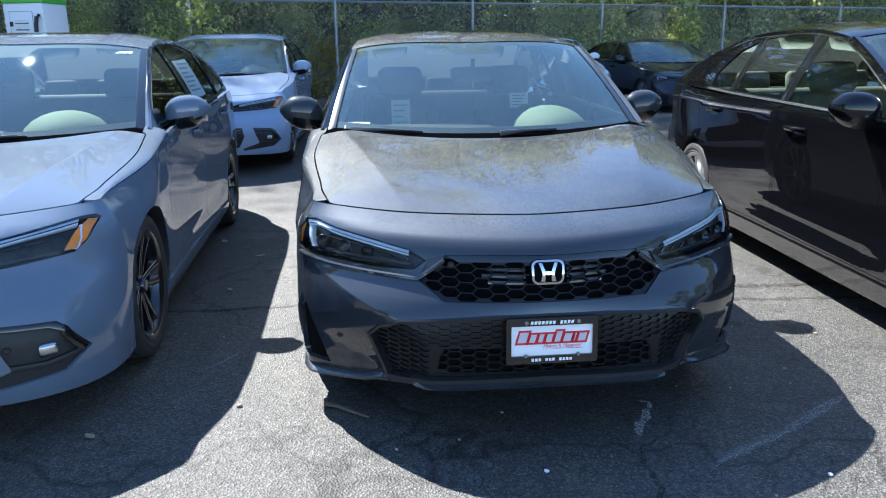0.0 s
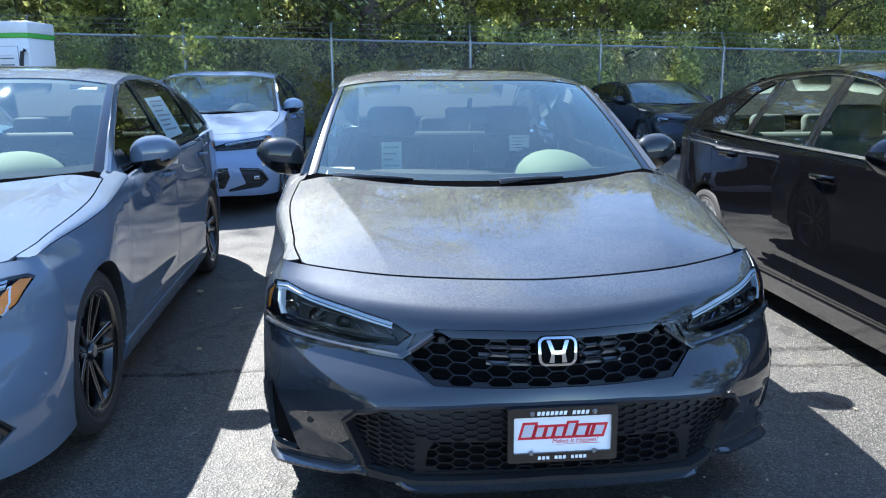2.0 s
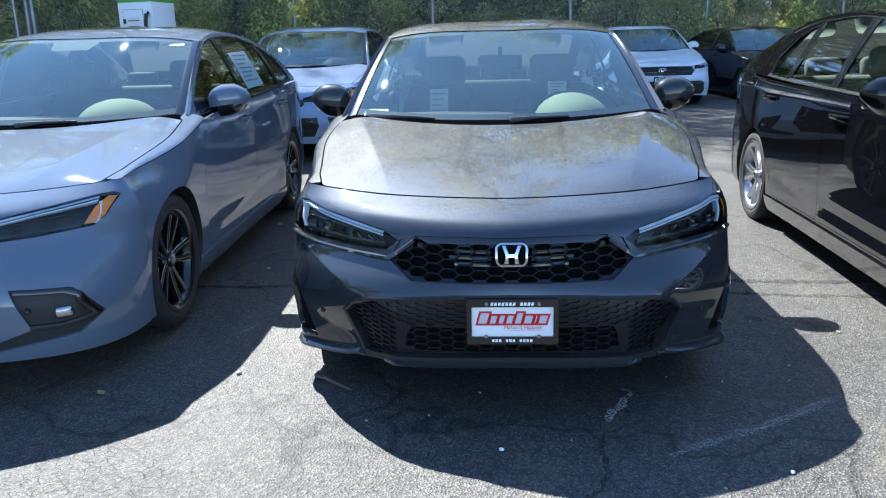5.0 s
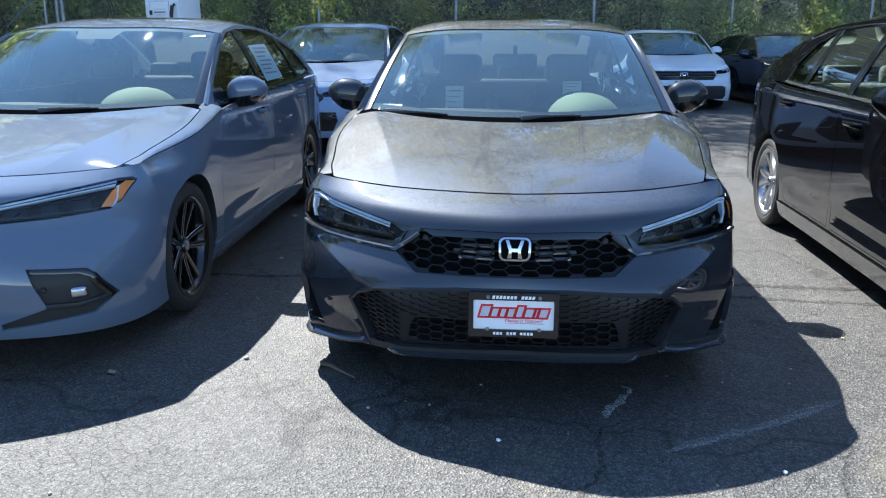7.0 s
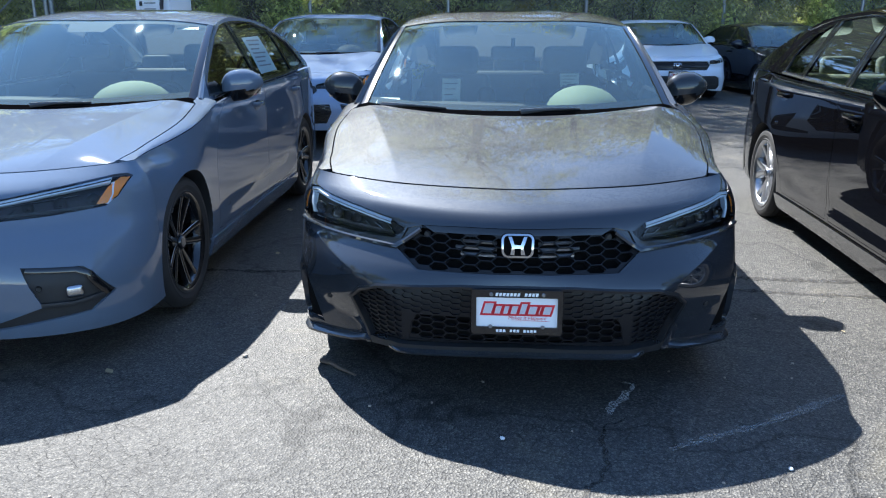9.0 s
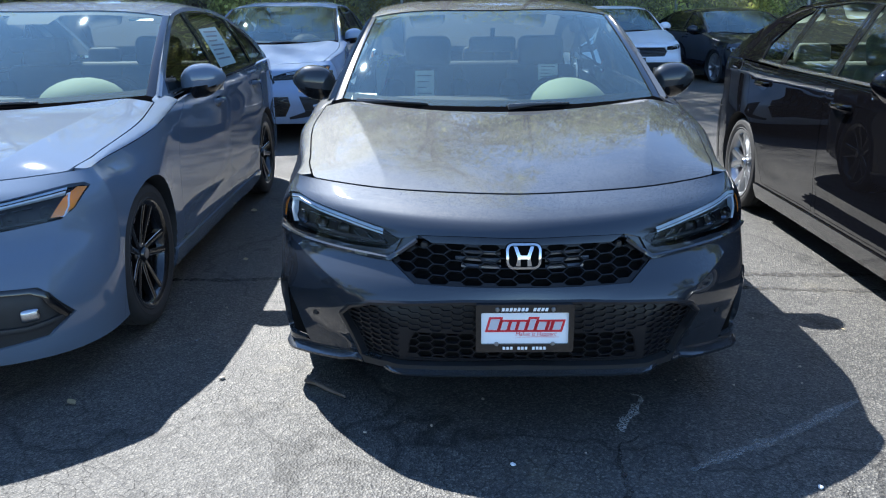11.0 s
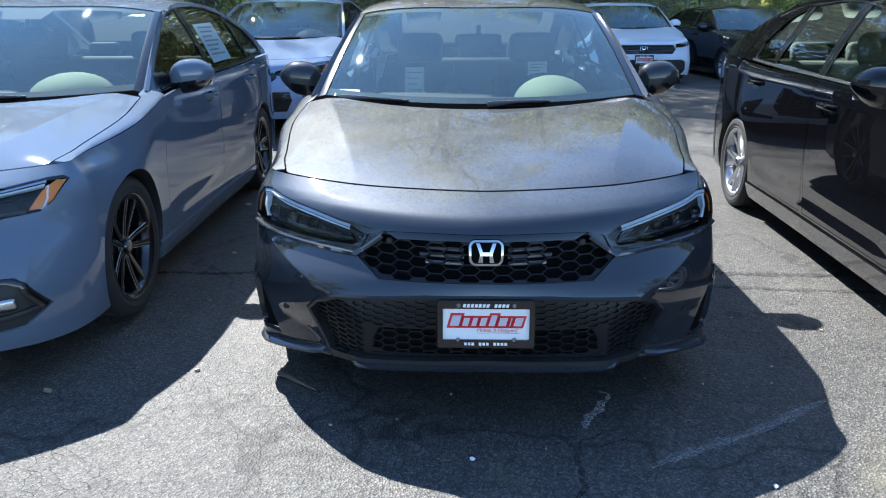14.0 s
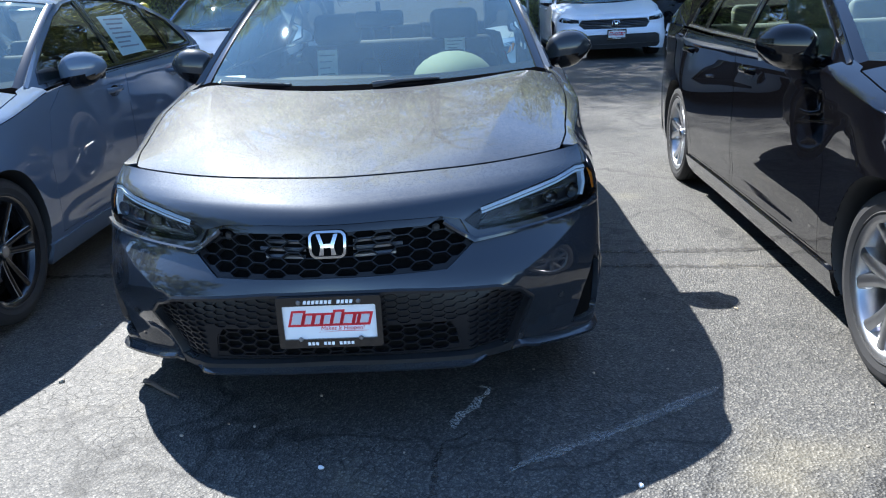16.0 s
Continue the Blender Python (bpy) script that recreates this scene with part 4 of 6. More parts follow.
def make_interior(car, sh, cloth, cover):
    sx, sy, sz = sh.s
    rows = []
    for u in np.linspace(-1, 1, 21):
        b = Vector(sh.screen(u * 0.97, 0.03, -0.03))
        rows.append([tuple(b), (b.x * 0.98, b.y + 0.20, b.z + 0.006), (b.x * 0.96, 1.78 * sy, 0.965 * sz), (b.x * 0.96, 1.86 * sy, 0.93 * sz), (b.x * 0.96, 1.84 * sy, 0.80 * sz), (b.x * 0.96, 1.70 * sy, 0.45)])
    part("dashboard", loft(rows), TRIM_DARK, car)
    bm = bmesh.new()
    bmesh.ops.create_uvsphere(bm, u_segments=24, v_segments=12, radius=1)
    for v in bm.verts:
        v.co = Vector((v.co.x * 0.200, v.co.y * 0.32, max(0, v.co.z) * 0.145))
    # cover carries the painted sunlit tone on the two near cars, charcoal elsewhere
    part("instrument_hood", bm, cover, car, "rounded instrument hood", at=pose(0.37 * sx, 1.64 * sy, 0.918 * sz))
    ring = [(0.185 * math.cos(t), 0, 0.185 * math.sin(t)) for t in [2 * math.pi * i / 28 for i in range(29)]]
    wheel = part("steering_wheel", joined(tube(ring, 0.016, 8, False), moved(box(0.16, 0.05, 0.13, 0.03), pose(0, -0.02, -0.065)), tube([(-0.18, 0, 0), (0.18, 0, 0)], 0.016), tube([(0, 0, 0), (0, 0, -0.18)], 0.016)), TRIM_DARK, car, at=pose(0.37 * sx, 2.0 * sy, 0.86 * sz, -22))
    for x in (-0.37, 0.37):
        make_seat(car, x * sx, 2.62 * sy, 0.42 * sz, cloth)
    bench = part("rear_bench", joined(moved(box(1.28 * sx, 0.50, 0.2, 0.06, 3), pose(0, 3.30 * sy, 0.36)), moved(box(1.28 * sx, 0.16, 0.62, 0.06, 3), pose(0, 3.56 * sy, 0.46, -24))), cloth, car)
    for x in (-0.38, 0, 0.38):
        part("headrest", moved(box(0.25, 0.10, 0.15, 0.04, 3), pose(x * sx, 3.85 * sy, 0.995 * sz, -14)), cloth, bench)
    part("parcel_shelf", moved(box(1.2 * sx, 0.50, 0.02, 0.0), pose(0, 4.02 * sy, 0.985 * sz)), TRIM_DARK, car)
    part("cabin_floor", moved(box(1.70 * sx, 2.2 * sy, 0.03, 0.0), pose(0, 2.42 * sy, 0.30)), TRIM_DARK, car)
    p = Vector(sh.screen(0, 0.80, -0.07))
    mirror = part("inner_mirror", moved(box(0.25, 0.035, 0.08, 0.02, 3), pose(0, 0, -0.04)), TRIM_DARK, car, at=pose(p.x, p.y + 0.03, p.z - 0.03, -8, 0, 0))
    part("mirror_stalk", tube([(0, 0, 0.02), (0, -0.03, 0.08)], 0.012), TRIM_DARK, mirror)
    for sign, x0, x1 in ((-1, -0.84, -0.46), (1, 0.04, 0.36)):
        pts = [tuple(Vector(sh.screen(u, 0.012 + 0.018 * k, 0.014 + 0.006 * math.sin(math.pi * k)))) for k, u in [(i / 8, x0 + (x1 - x0) * i / 8) for i in range(9)]]
        arm = part("wiper", tube(pts, [0.014, 0.013, 0.011, 0.009, 0.007, 0.006, 0.005, 0.005, 0.004], 6), WIPER, car, "black wiper arm with its blade")
        part("wiper_blade", tube([tuple(Vector(sh.screen(x0 + 0.06 + (x1 - x0 - 0.02) * i / 8, 0.035, 0.006))) for i in range(9)], 0.006, 6), MATTE, arm)
# ---- fascias ----
GRILLE = [(-0.437, 0.582), (-0.352, 0.525), (0, 0.530), (0.352, 0.525), (0.437, 0.582), (0.398, 0.652), (0.338, 0.668), (0.18, 0.675), (0, 0.677), (-0.18, 0.675), (-0.338, 0.668), (-0.398, 0.652)]
LAMP_NEW = [(0.405, 0.646), (0.467, 0.679), (0.60, 0.704), (0.72, 0.723), (0.80, 0.741), (0.838, 0.735), (0.873, 0.69), (0.880, 0.63), (0.83, 0.612), (0.70, 0.614), (0.57, 0.609), (0.45, 0.612)]
AMBER_NEW = [(0.853, 0.716), (0.858, 0.716), (0.873, 0.69), (0.8790, 0.640), (0.874, 0.640), (0.866, 0.68)]
LOWER = [(-0.556, 0.215), (-0.45, 0.245), (0, 0.258), (0.45, 0.245), (0.556, 0.215), (0.615, 0.384), (0.575, 0.428), (0.505, 0.455), (0.2, 0.482), (0, 0.487), (-0.2, 0.482), (-0.505, 0.455), (-0.575, 0.428), (-0.615, 0.384)]
SLIT = [(0.850, 0.435), (0.874, 0.40), (0.872, 0.205), (0.765, 0.205), (0.800, 0.30)]
LOW_EDGE = [(0, 0.238), (0.44, 0.224), (0.54, 0.187), (0.62, 0.174), (0.80, 0.150), (0.898, 0.145)]
FRONT_NEW = dict(low=LOW_EDGE, lamp=LAMP_NEW, amber=AMBER_NEW,
                 holes=[(LAMP_NEW, True), (GRILLE, False), (LOWER, False), (SLIT, True)],
                 folds=[[(x, 0.455 + (x - 0.52) * 0.42 + d) for x in np.linspace(0.605, 0.86, 16)] for d in (-0.005, 0.001)],
                 # the slot's depth is a near-black sheet, shade put into its colour
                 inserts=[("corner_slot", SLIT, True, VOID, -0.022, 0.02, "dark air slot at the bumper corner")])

main = make_car(Shape(blade=1.0), PAINT_DARK, FRONT_NEW, "black", mirror_at=(0.952, 1.84, 1.035), mirror_mat=PAINT_GREY, cover=SUNLIT_COVER)
main.name = "saloon_car"
tagged(main, "dark metallic grey compact saloon with honeycomb grille, parked on asphalt", "car")
main.matrix_basis = pose(0, 0, 0, 0, 0, 0.4)

def flat(u, v, off=0.0):
    """A flat panel that faces -y."""
    return (u, -off, v)


def domed(u, v, off=0.0):
    """A slightly domed panel that faces -y."""
    return (u, -off + 1.4 * u * u + 3.0 * v * v, v)


def rounded(w, h, r, n=5):
    return [(sx * (w / 2 - r) + r * math.cos(radians(a)), sz * (h / 2 - r) + r * math.sin(radians(a))) for sx, sz, a0 in ((1, 1, 0), (-1, 1, 90), (-1, -1, 180), (1, -1, 270)) for a in np.linspace(a0, a0 + 90, n)]


def make_badge(car, at, size=1.0):
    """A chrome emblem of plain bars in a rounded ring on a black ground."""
    s_ = size
    ring = [(x * (1 + 0.55 * z / s_), z) for x, z in rounded(0.112 * s_, 0.084 * s_, 0.022 * s_)]
    hole = [(x * (1 + 0.55 * z / s_), z) for x, z in rounded(0.096 * s_, 0.070 * s_, 0.016 * s_)]
    base = part("emblem", sheet(domed, [(x * 1.05, z * 1.05) for x, z in ring], (), (0.012, 0.012), 0.0, 0.02)[:2], VOID, car, "chrome emblem on black", at=at)
    part("emblem_ring", sheet(domed, ring, [hole], (0.008, 0.008), 0.006, 0.006)[:2], CHROME, base)
    for sg in (-1, 1):
        bar = [(sg * x * s_, z * s_) for x, z in ((0.011, -0.032), (0.026, -0.032), (0.020, -0.005), (0.033, 0.032), (0.021, 0.032), (0.011, 0.004))]
        part("emblem_bar", sheet(domed, bar, (), (0.008, 0.008), 0.008, 0.008)[:2], CHROME, base)
    part("emblem_bar", sheet(domed, [(x * s_, z * s_) for x, z in ((-0.016, -0.009), (0.016, -0.009), (0.016, 0.003), (-0.016, 0.003))], (), (0.008, 0.008), 0.0075, 0.008)[:2], CHROME, base)
    return base


def make_plate(car, at):
    """A dealer's plate in a black frame."""
    frame_ = part("plate_frame", sheet(flat, rounded(0.312, 0.160, 0.008), [rounded(0.278, 0.106, 0.004)], (0.05, 0.05), 0.010, 0.014), GLOSS, car, "black plate frame", at=at)
    plate_ = part("dealer_plate", sheet(flat, rounded(0.302, 0.150, 0.006), (), (0.1, 0.1), 0.003, 0.004), PAPER, frame_, "white dealer plate with red outlined lettering blocks")
    # the name as pale slanted blocks with a broad red outline
    x = -0.122
    for k, w in enumerate((0.040, 0.030, 0.026, 0.030, 0.030, 0.036, 0.014, 0.036)):
        tall = 0.043 if k in (0, 4) else 0.034
        blk = [(x, -0.010), (x + w - 0.004, -0.010), (x + w - 0.004 + tall * 0.28, -0.010 + tall), (x + tall * 0.28, -0.010 + tall)]
        part("block_outline", sheet(flat, offset_poly(blk, 0.0040), [offset_poly(blk, -0.0034)], (0.1, 0.1), 0.0038, 0), RED, plate_)
        part("name_block", sheet(flat, offset_poly(blk, -0.0040), (), (0.1, 0.1), 0.0042, 0), SILVER_INK, plate_)
        x += w
    text = bpy.data.curves.new("slogan", "FONT")
    text.body, text.size, text.align_x, text.shear = "Makes It Happen!", 0.0185, "CENTER", 0.15
    text.materials.append(RED)
    ob = new("slogan", text)
    ob.parent, ob.matrix_basis = plate_, pose(0.036, -0.0042, -0.027, 90)
    part("swoosh", sheet(flat, [(-0.04, -0.0335), (0.03, -0.031), (0.10, -0.032), (0.115, -0.0305), (0.03, -0.0295)], (), (0.1, 0.1), 0.0038, 0), RED, plate_)
    for k in range(12):
        if k != 7:
            part("address_bar", sheet(flat, [(-0.075 + k * 0.0125, 0.0585), (-0.066 + k * 0.0125, 0.0585), (-0.0635 + k * 0.0125, 0.070), (-0.0725 + k * 0.0125, 0.070)], (), (0.1, 0.1), 0.0108, 0), PAPER, frame_)
    for k in range(12):
        if k not in (3, 7):
            part("number_bar", sheet(flat, [(-0.07 + k * 0.0118, -0.0715), (-0.0615 + k * 0.0118, -0.0715), (-0.0615 + k * 0.0118, -0.0615), (-0.07 + k * 0.0118, -0.0615)], (), (0.1, 0.1), 0.0108, 0), PAPER, frame_)
    for x, z in ((-0.088, 0.064), (0.09, 0.064), (-0.09, -0.052), (0.09, -0.052)):
        part("screw", moved(lathe([(0.0, 0.004), (0.005, 0.004), (0.0075, 0.0)], 14), pose(x, -0.010, z, 0, 0, -90)), STEEL, frame_)
    return frame_


def make_tag(name, w, h, mat, parent, m, lines=4):
    """A paper label with grey lines of print."""
    tag = part(name, sheet(flat, rounded(w, h, 0.004), (), (0.3, 0.3), 0.001, 0.001), mat, parent, "printed paper label", at=m)
    for k in range(lines):
        z = h * (0.30 - 0.62 * k / max(1, lines - 1))
        part("print_line", sheet(flat, [(-w * 0.38, z), (w * (0.36 - 0.12 * (k % 3)), z), (w * (0.36 - 0.12 * (k % 3)), z + h * 0.035), (-w * 0.38, z + h * 0.035)], (), (0.3, 0.3), 0.002, 0), INK, tag)
    return tag


def sensor(car, sh, x, z, off, r=0.013):
    p = Vector(sh.front(sh.q(x, z), z, off))
    part("parking_sensor", moved(lathe([(0.0, 0.003), (r * 0.7, 0.003), (r * 0.75, 0.0), (r * 0.95, 0.0), (r, 0.004), (r * 1.1, -0.004)], 18), Matrix.Translation(p) @ pose(0, 0, 0, 0, 0, -90 + 35 * x)), MATTE, car)


def dress_main(car, sh):
    # near-black backing paints the shade behind the grille openings
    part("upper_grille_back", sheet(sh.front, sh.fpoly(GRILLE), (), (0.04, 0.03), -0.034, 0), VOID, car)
    for sg in (-1, 1):
        for k in range(3):
            z = 0.592 + 0.019 * k
            part("radiator_slat", strip(sh, [(sg * 0.075, z), (sg * (0.205 + 0.02 * (k % 2)), z)], 0.010, -0.026, 0.006), STEEL, car, "grey shutter slat behind the grille")
    header = [(-0.338, 0.667), (-0.30, 0.648), (-0.10, 0.654), (0.10, 0.654), (0.30, 0.648), (0.338, 0.667), (0.18, 0.674), (0, 0.676), (-0.18, 0.674)]
    part("grille_header", sheet(sh.front, sh.fpoly(header), (), (0.04, 0.03), -0.004, 0.02), GLOSS, car)
    for sg in (-1, 1):
        cheek = [(0.398, 0.652), (0.436, 0.590), (0.40, 0.606), (0.345, 0.652), (0.345, 0.666)]
        part("grille_cheek", sheet(sh.front, sh.fpoly(cheek if sg > 0 else mirrored(cheek)), (), (0.04, 0.03), -0.006, 0.02), GLOSS, car)
        part("lamp_trim", strip(sh, [(sg * x, z) for x, z in ((0.343, 0.652), (0.392, 0.615), (0.437, 0.585), (0.60, 0.590), (0.75, 0.596), (0.868, 0.606))], 0.014, 0.009, 0.014), PAINT_DARK, car)
        part("corner_edge", strip(sh, [(sg * x, z) for x, z in ((0.866, 0.455), (0.884, 0.40), (0.884, 0.19))], 0.006, 0.002, 0.012), PAINT_DARK, car)
        part("splitter", lip(sh, [(sg * x, z) for x, z in ((0.545, 0.196), (0.62, 0.184), (0.75, 0.168), (0.84, 0.160), (0.889, 0.156))], 0.030, 0.016, 0.010), PAINT_DARK, car)
        sensor(car, sh, sg * 0.325, 0.638, -0.010, 0.012)
        sensor(car, sh, sg * 0.72, 0.345, 0.001, 0.010)
    part("upper_honeycomb", honeycomb(sh, offset_poly(GRILLE, -0.002), 0.074, 0.0295, 0.0028, 0.018, -0.008, lambda x, z: z < 0.652 and abs(x) < 0.41 - 1.0 * max(0, z - 0.60)), GRILLE_BLACK, car, "black honeycomb grille")
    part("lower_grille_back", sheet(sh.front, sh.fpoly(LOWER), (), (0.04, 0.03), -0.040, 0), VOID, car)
    part("lower_mesh_panel", sheet(sh.front, sh.fpoly(offset_poly(LOWER, -0.004)), [sh.fpoly([(-0.39, 0.262), (0.39, 0.262), (0.38, 0.33), (0.36, 0.364), (-0.36, 0.364), (-0.38, 0.33)])], (0.03, 0.02), -0.030, 0.008), GRILLE_BLACK, car)
    intake = [(-0.39, 0.262), (0.39, 0.262), (0.38, 0.33), (0.36, 0.364), (-0.36, 0.364), (-0.38, 0.33)]
    part("lower_honeycomb", honeycomb(sh, offset_poly(LOWER, -0.006), 0.048, 0.022, 0.0040, 0.008, -0.021, lambda x, z: not (abs(x) < 0.41 and z < 0.376), 0.004, [intake]), GRILLE_BLACK, car)
    part("intake_honeycomb", honeycomb(sh, intake, 0.062, 0.029, 0.004, 0.014, -0.024, lambda x, z: True), GRILLE_BLACK, car)
    part("lower_grille_frame", strip(sh, [LOWER[i] for i in (0, 13, 12, 11, 10, 9, 8, 7, 6, 5, 4)], 0.015, 0.003, 0.03), INSERT, car)
    chin = [(-0.54, 0.187), (-0.44, 0.225), (0, 0.239), (0.44, 0.225), (0.54, 0.187), (0.558, 0.214), (0.45, 0.246), (0, 0.259), (-0.45, 0.246), (-0.558, 0.212)]
    part("chin", sheet(sh.front, sh.fpoly(chin), (), (0.04, 0.02), 0.004, 0.03), MATTE, car)
    part("front_lip", lip(sh, [(-0.46, 0.222), (-0.2, 0.231), (0, 0.234), (0.2, 0.231), (0.46, 0.222)], 0.026, 0.010, 0.008), PAINT_DARK, car)
    p = Vector(sh.front(0, 0.625, 0.0))
    make_badge(car, pose(0, p.y - 0.002, 0.622, -12))
    make_plate(car, pose(0, -0.030, 0.407, -2))
    for x, y, z, h in ((-0.385, 2.60, 0.962, 0.175), (0.375, 2.60, 1.035, 0.095)):
        make_tag("seat_tag", 0.12, h, PAPER, car, pose(x, y - 0.09, z, -14))
    p = Vector(sh.screen(-0.83, 0.075, -0.012))
    make_tag("dash_card", 0.12, 0.075, PAPER, car, pose(p.x, p.y, p.z, -60, 0, -14), 2)


dress_main(main, Shape(blade=1.0))


def dress_old(car, sh, paint_mat):
    for sg in (-1, 1):
        x, z = 0.708 * sg, 0.335
        p = Vector(sh.front(sh.q(x, z), z, -0.006))
        fog = part("fog_light", moved(box(0.066, 0.03, 0.050, 0.014, 3), Matrix.Translation(p) @ pose(0, 0.006, -0.026, 0, 0, 35 * sg)), BRIGHT, car, "small clear fog lamp")
        sensor(car, sh, sg * 0.60, 0.36, -0.010, 0.011)
        part("vent_shelf", strip(sh, [(sg * x, z) for x, z in ((0.60, 0.290), (0.70, 0.284), (0.79, 0.300))], 0.02, 0.0, 0.03), MATTE, car)
        part("vent_brow", strip(sh, [(sg * x, z) for x, z in ((0.56, 0.438), (0.72, 0.420), (0.755, 0.398), (0.80, 0.30))], 0.02, -0.002, 0.03), GLOSS, car)
    part("upper_honeycomb", honeycomb(sh, GRILLE_OLD, 0.06, 0.03, 0.005, 0.012, -0.008, lambda x, z: True), GLOSS, car)
    part("lower_honeycomb", honeycomb(sh, LOWER_OLD, 0.07, 0.034, 0.006, 0.012, -0.016, lambda x, z: True), GLOSS, car)
    p = Vector(sh.front(0, 0.60, 0.004))
    make_badge(car, pose(0, p.y, 0.60, -8))


def dress_big(car, sh):
    part("honeycomb", honeycomb(sh, offset_poly(GRILLE_BIG, -0.004), 0.07, 0.032, 0.007, 0.012, -0.008, lambda x, z: True), GLOSS, car)
    p = Vector(sh.front(0, 0.575, 0.004))
    make_badge(car, pose(0, p.y, 0.585, -6), 1.0)
    p = Vector(sh.front(0, 0.40, 0.0))
    make_plate(car, pose(0, p.y - 0.012, 0.40))

LAMP_OLD = [(0.28, 0.655), (0.41, 0.690), (0.60, 0.722), (0.77, 0.748), (0.812, 0.748), (0.832, 0.736), (0.80, 0.665), (0.765, 0.632), (0.60, 0.618), (0.42, 0.613), (0.28, 0.612)]
AMBER_OLD = [(0.738, 0.642), (0.768, 0.706), (0.797, 0.741), (0.826, 0.736), (0.80, 0.668), (0.770, 0.642)]
VENT_OLD = [(0.545, 0.45), (0.735, 0.43), (0.765, 0.405), (0.818, 0.305), (0.750, 0.240), (0.44, 0.205), (0.44, 0.232), (0.605, 0.285)]
LOWER_OLD = [(-0.40, 0.24), (0.40, 0.24), (0.46, 0.36), (0.44, 0.45), (-0.44, 0.45), (-0.46, 0.36)]
GRILLE_OLD = [(-0.30, 0.59), (-0.24, 0.545), (0.24, 0.545), (0.30, 0.59), (0.27, 0.645), (-0.27, 0.645)]
LOW_OLD = [(0, 0.168), (0.44, 0.164), (0.62, 0.158), (0.80, 0.150), (0.898, 0.145)]
FRONT_OLD = dict(low=LOW_OLD, lamp=LAMP_OLD, amber=AMBER_OLD,
                 holes=[(LAMP_OLD, True), (GRILLE_OLD, False), (LOWER_OLD, False), (VENT_OLD, True)],
                 inserts=[("bumper_vent", VENT_OLD, True, MATTE, -0.015, 0.03, "black fog lamp recess"), ("lower_grille", LOWER_OLD, False, MATTE, -0.03, 0.02, ""), ("upper_grille", GRILLE_OLD, False, GLOSS, -0.02, 0.02, "")])
blue = make_car(Shape(corner=0.016), PAINT_BLUE, FRONT_OLD, "black", cover=SUNLIT_COVER)
blue.name = "saloon_car"
tagged(blue, "slate blue compact saloon with black alloy wheels, parked on asphalt", "car")
blue.matrix_basis = pose(-2.44, 0.03, 0.015, 0, 0, 2.5)

dress_old(blue, Shape(corner=0.016), PAINT_BLUE)
side_glass = Shape().glasshouse(1)
sticker = part("window_sticker", sheet(side_glass, [(2.66, 1.05), (3.08, 1.06), (3.04, 1.30), (2.64, 1.29)], (), (0.1, 0.1), -0.003, 0.001), SHEET_PAPER, blue, "pale printed price sheet inside the rear window")
for k in range(7):
    z = 1.265 - 0.028 * k
    part("print_line", sheet(side_glass, [(2.70, z), (3.00 - 0.05 * (k % 3), z), (3.00 - 0.05 * (k % 3), z + 0.010), (2.70, z + 0.010)], (), (0.1, 0.1), -0.0015, 0), INK, sticker)
p = Vector(Shape().screen(0.80, 0.93, -0.01))
make_tag("screen_sticker", 0.13, 0.022, PAPER, blue, pose(p.x, p.y, p.z, -62, 0, 8), 1)
ice = make_car(Shape(corner=0.016), PAINT_ICE, FRONT_OLD, "black")
ice.name = "hatchback_car"
tagged(ice, "pale ice blue compact hatchback parked before the fence", "car")
ice.matrix_basis = pose(-2.41, 5.75, 0.13)

dress_old(ice, Shape(corner=0.016), PAINT_ICE)
# added car, nearly all hidden, blocks lit ground from the black doors' reflections
silver = make_car(Shape(), PAINT_SILVER, FRONT_OLD, "black")
silver.name = "saloon_car"
tagged(silver, "silver compact saloon, added mostly hidden behind the dark grey one", "car")
silver.matrix_basis = pose(0.12, 6.0, 0.08)
dress_old(silver, Shape(), PAINT_SILVER)

# the larger saloon
GRILLE_BIG = [(-0.49, 0.60), (-0.42, 0.50), (-0.36, 0.47), (0.36, 0.47), (0.42, 0.50), (0.49, 0.60), (0.465, 0.655), (-0.465, 0.655)]
LAMP_BIG = [(0.47, 0.625), (0.48, 0.668), (0.62, 0.70), (0.81, 0.731), (0.846, 0.722), (0.868, 0.69), (0.82, 0.655), (0.62, 0.630)]
LOWER_BIG = [(-0.68, 0.19), (0.68, 0.19), (0.74, 0.25), (0.70, 0.33), (0.5, 0.33), (-0.5, 0.33), (-0.70, 0.33), (-0.74, 0.25)]
VENT_BIG = [(0.80, 0.24), (0.85, 0.22), (0.865, 0.40), (0.83, 0.41)]
FRONT_BIG = dict(low=LOW_EDGE, lamp=LAMP_BIG, amber=None,
                 holes=[(LAMP_BIG, True), (GRILLE_BIG, False), (LOWER_BIG, False), (VENT_BIG, True)],
                 inserts=[("grille", GRILLE_BIG, False, MATTE, -0.02, 0.02, "black honeycomb grille"), ("lower_grille", LOWER_BIG, False, MATTE, -0.025, 0.02, ""), ("bumper_vent", VENT_BIG, True, GLOSS, -0.02, 0.02, "")])
BIG = dict(sx=1.034, sy=1.09, sz=1.02)
black = make_car(Shape(**BIG), PAINT_BLACK, FRONT_BIG, "silver", True, seats=TRIM_LIGHT, mirror_at=(0.955, 1.70, 1.03), panes=[WIN_F, WIN_R_BIG, WIN_Q_BIG])
black.name = "saloon_car"
tagged(black, "gloss black saloon with silver alloy wheels and chrome window line", "car")
black.matrix_basis = pose(2.6405, -0.785, 0, 0, 0, -1.9)
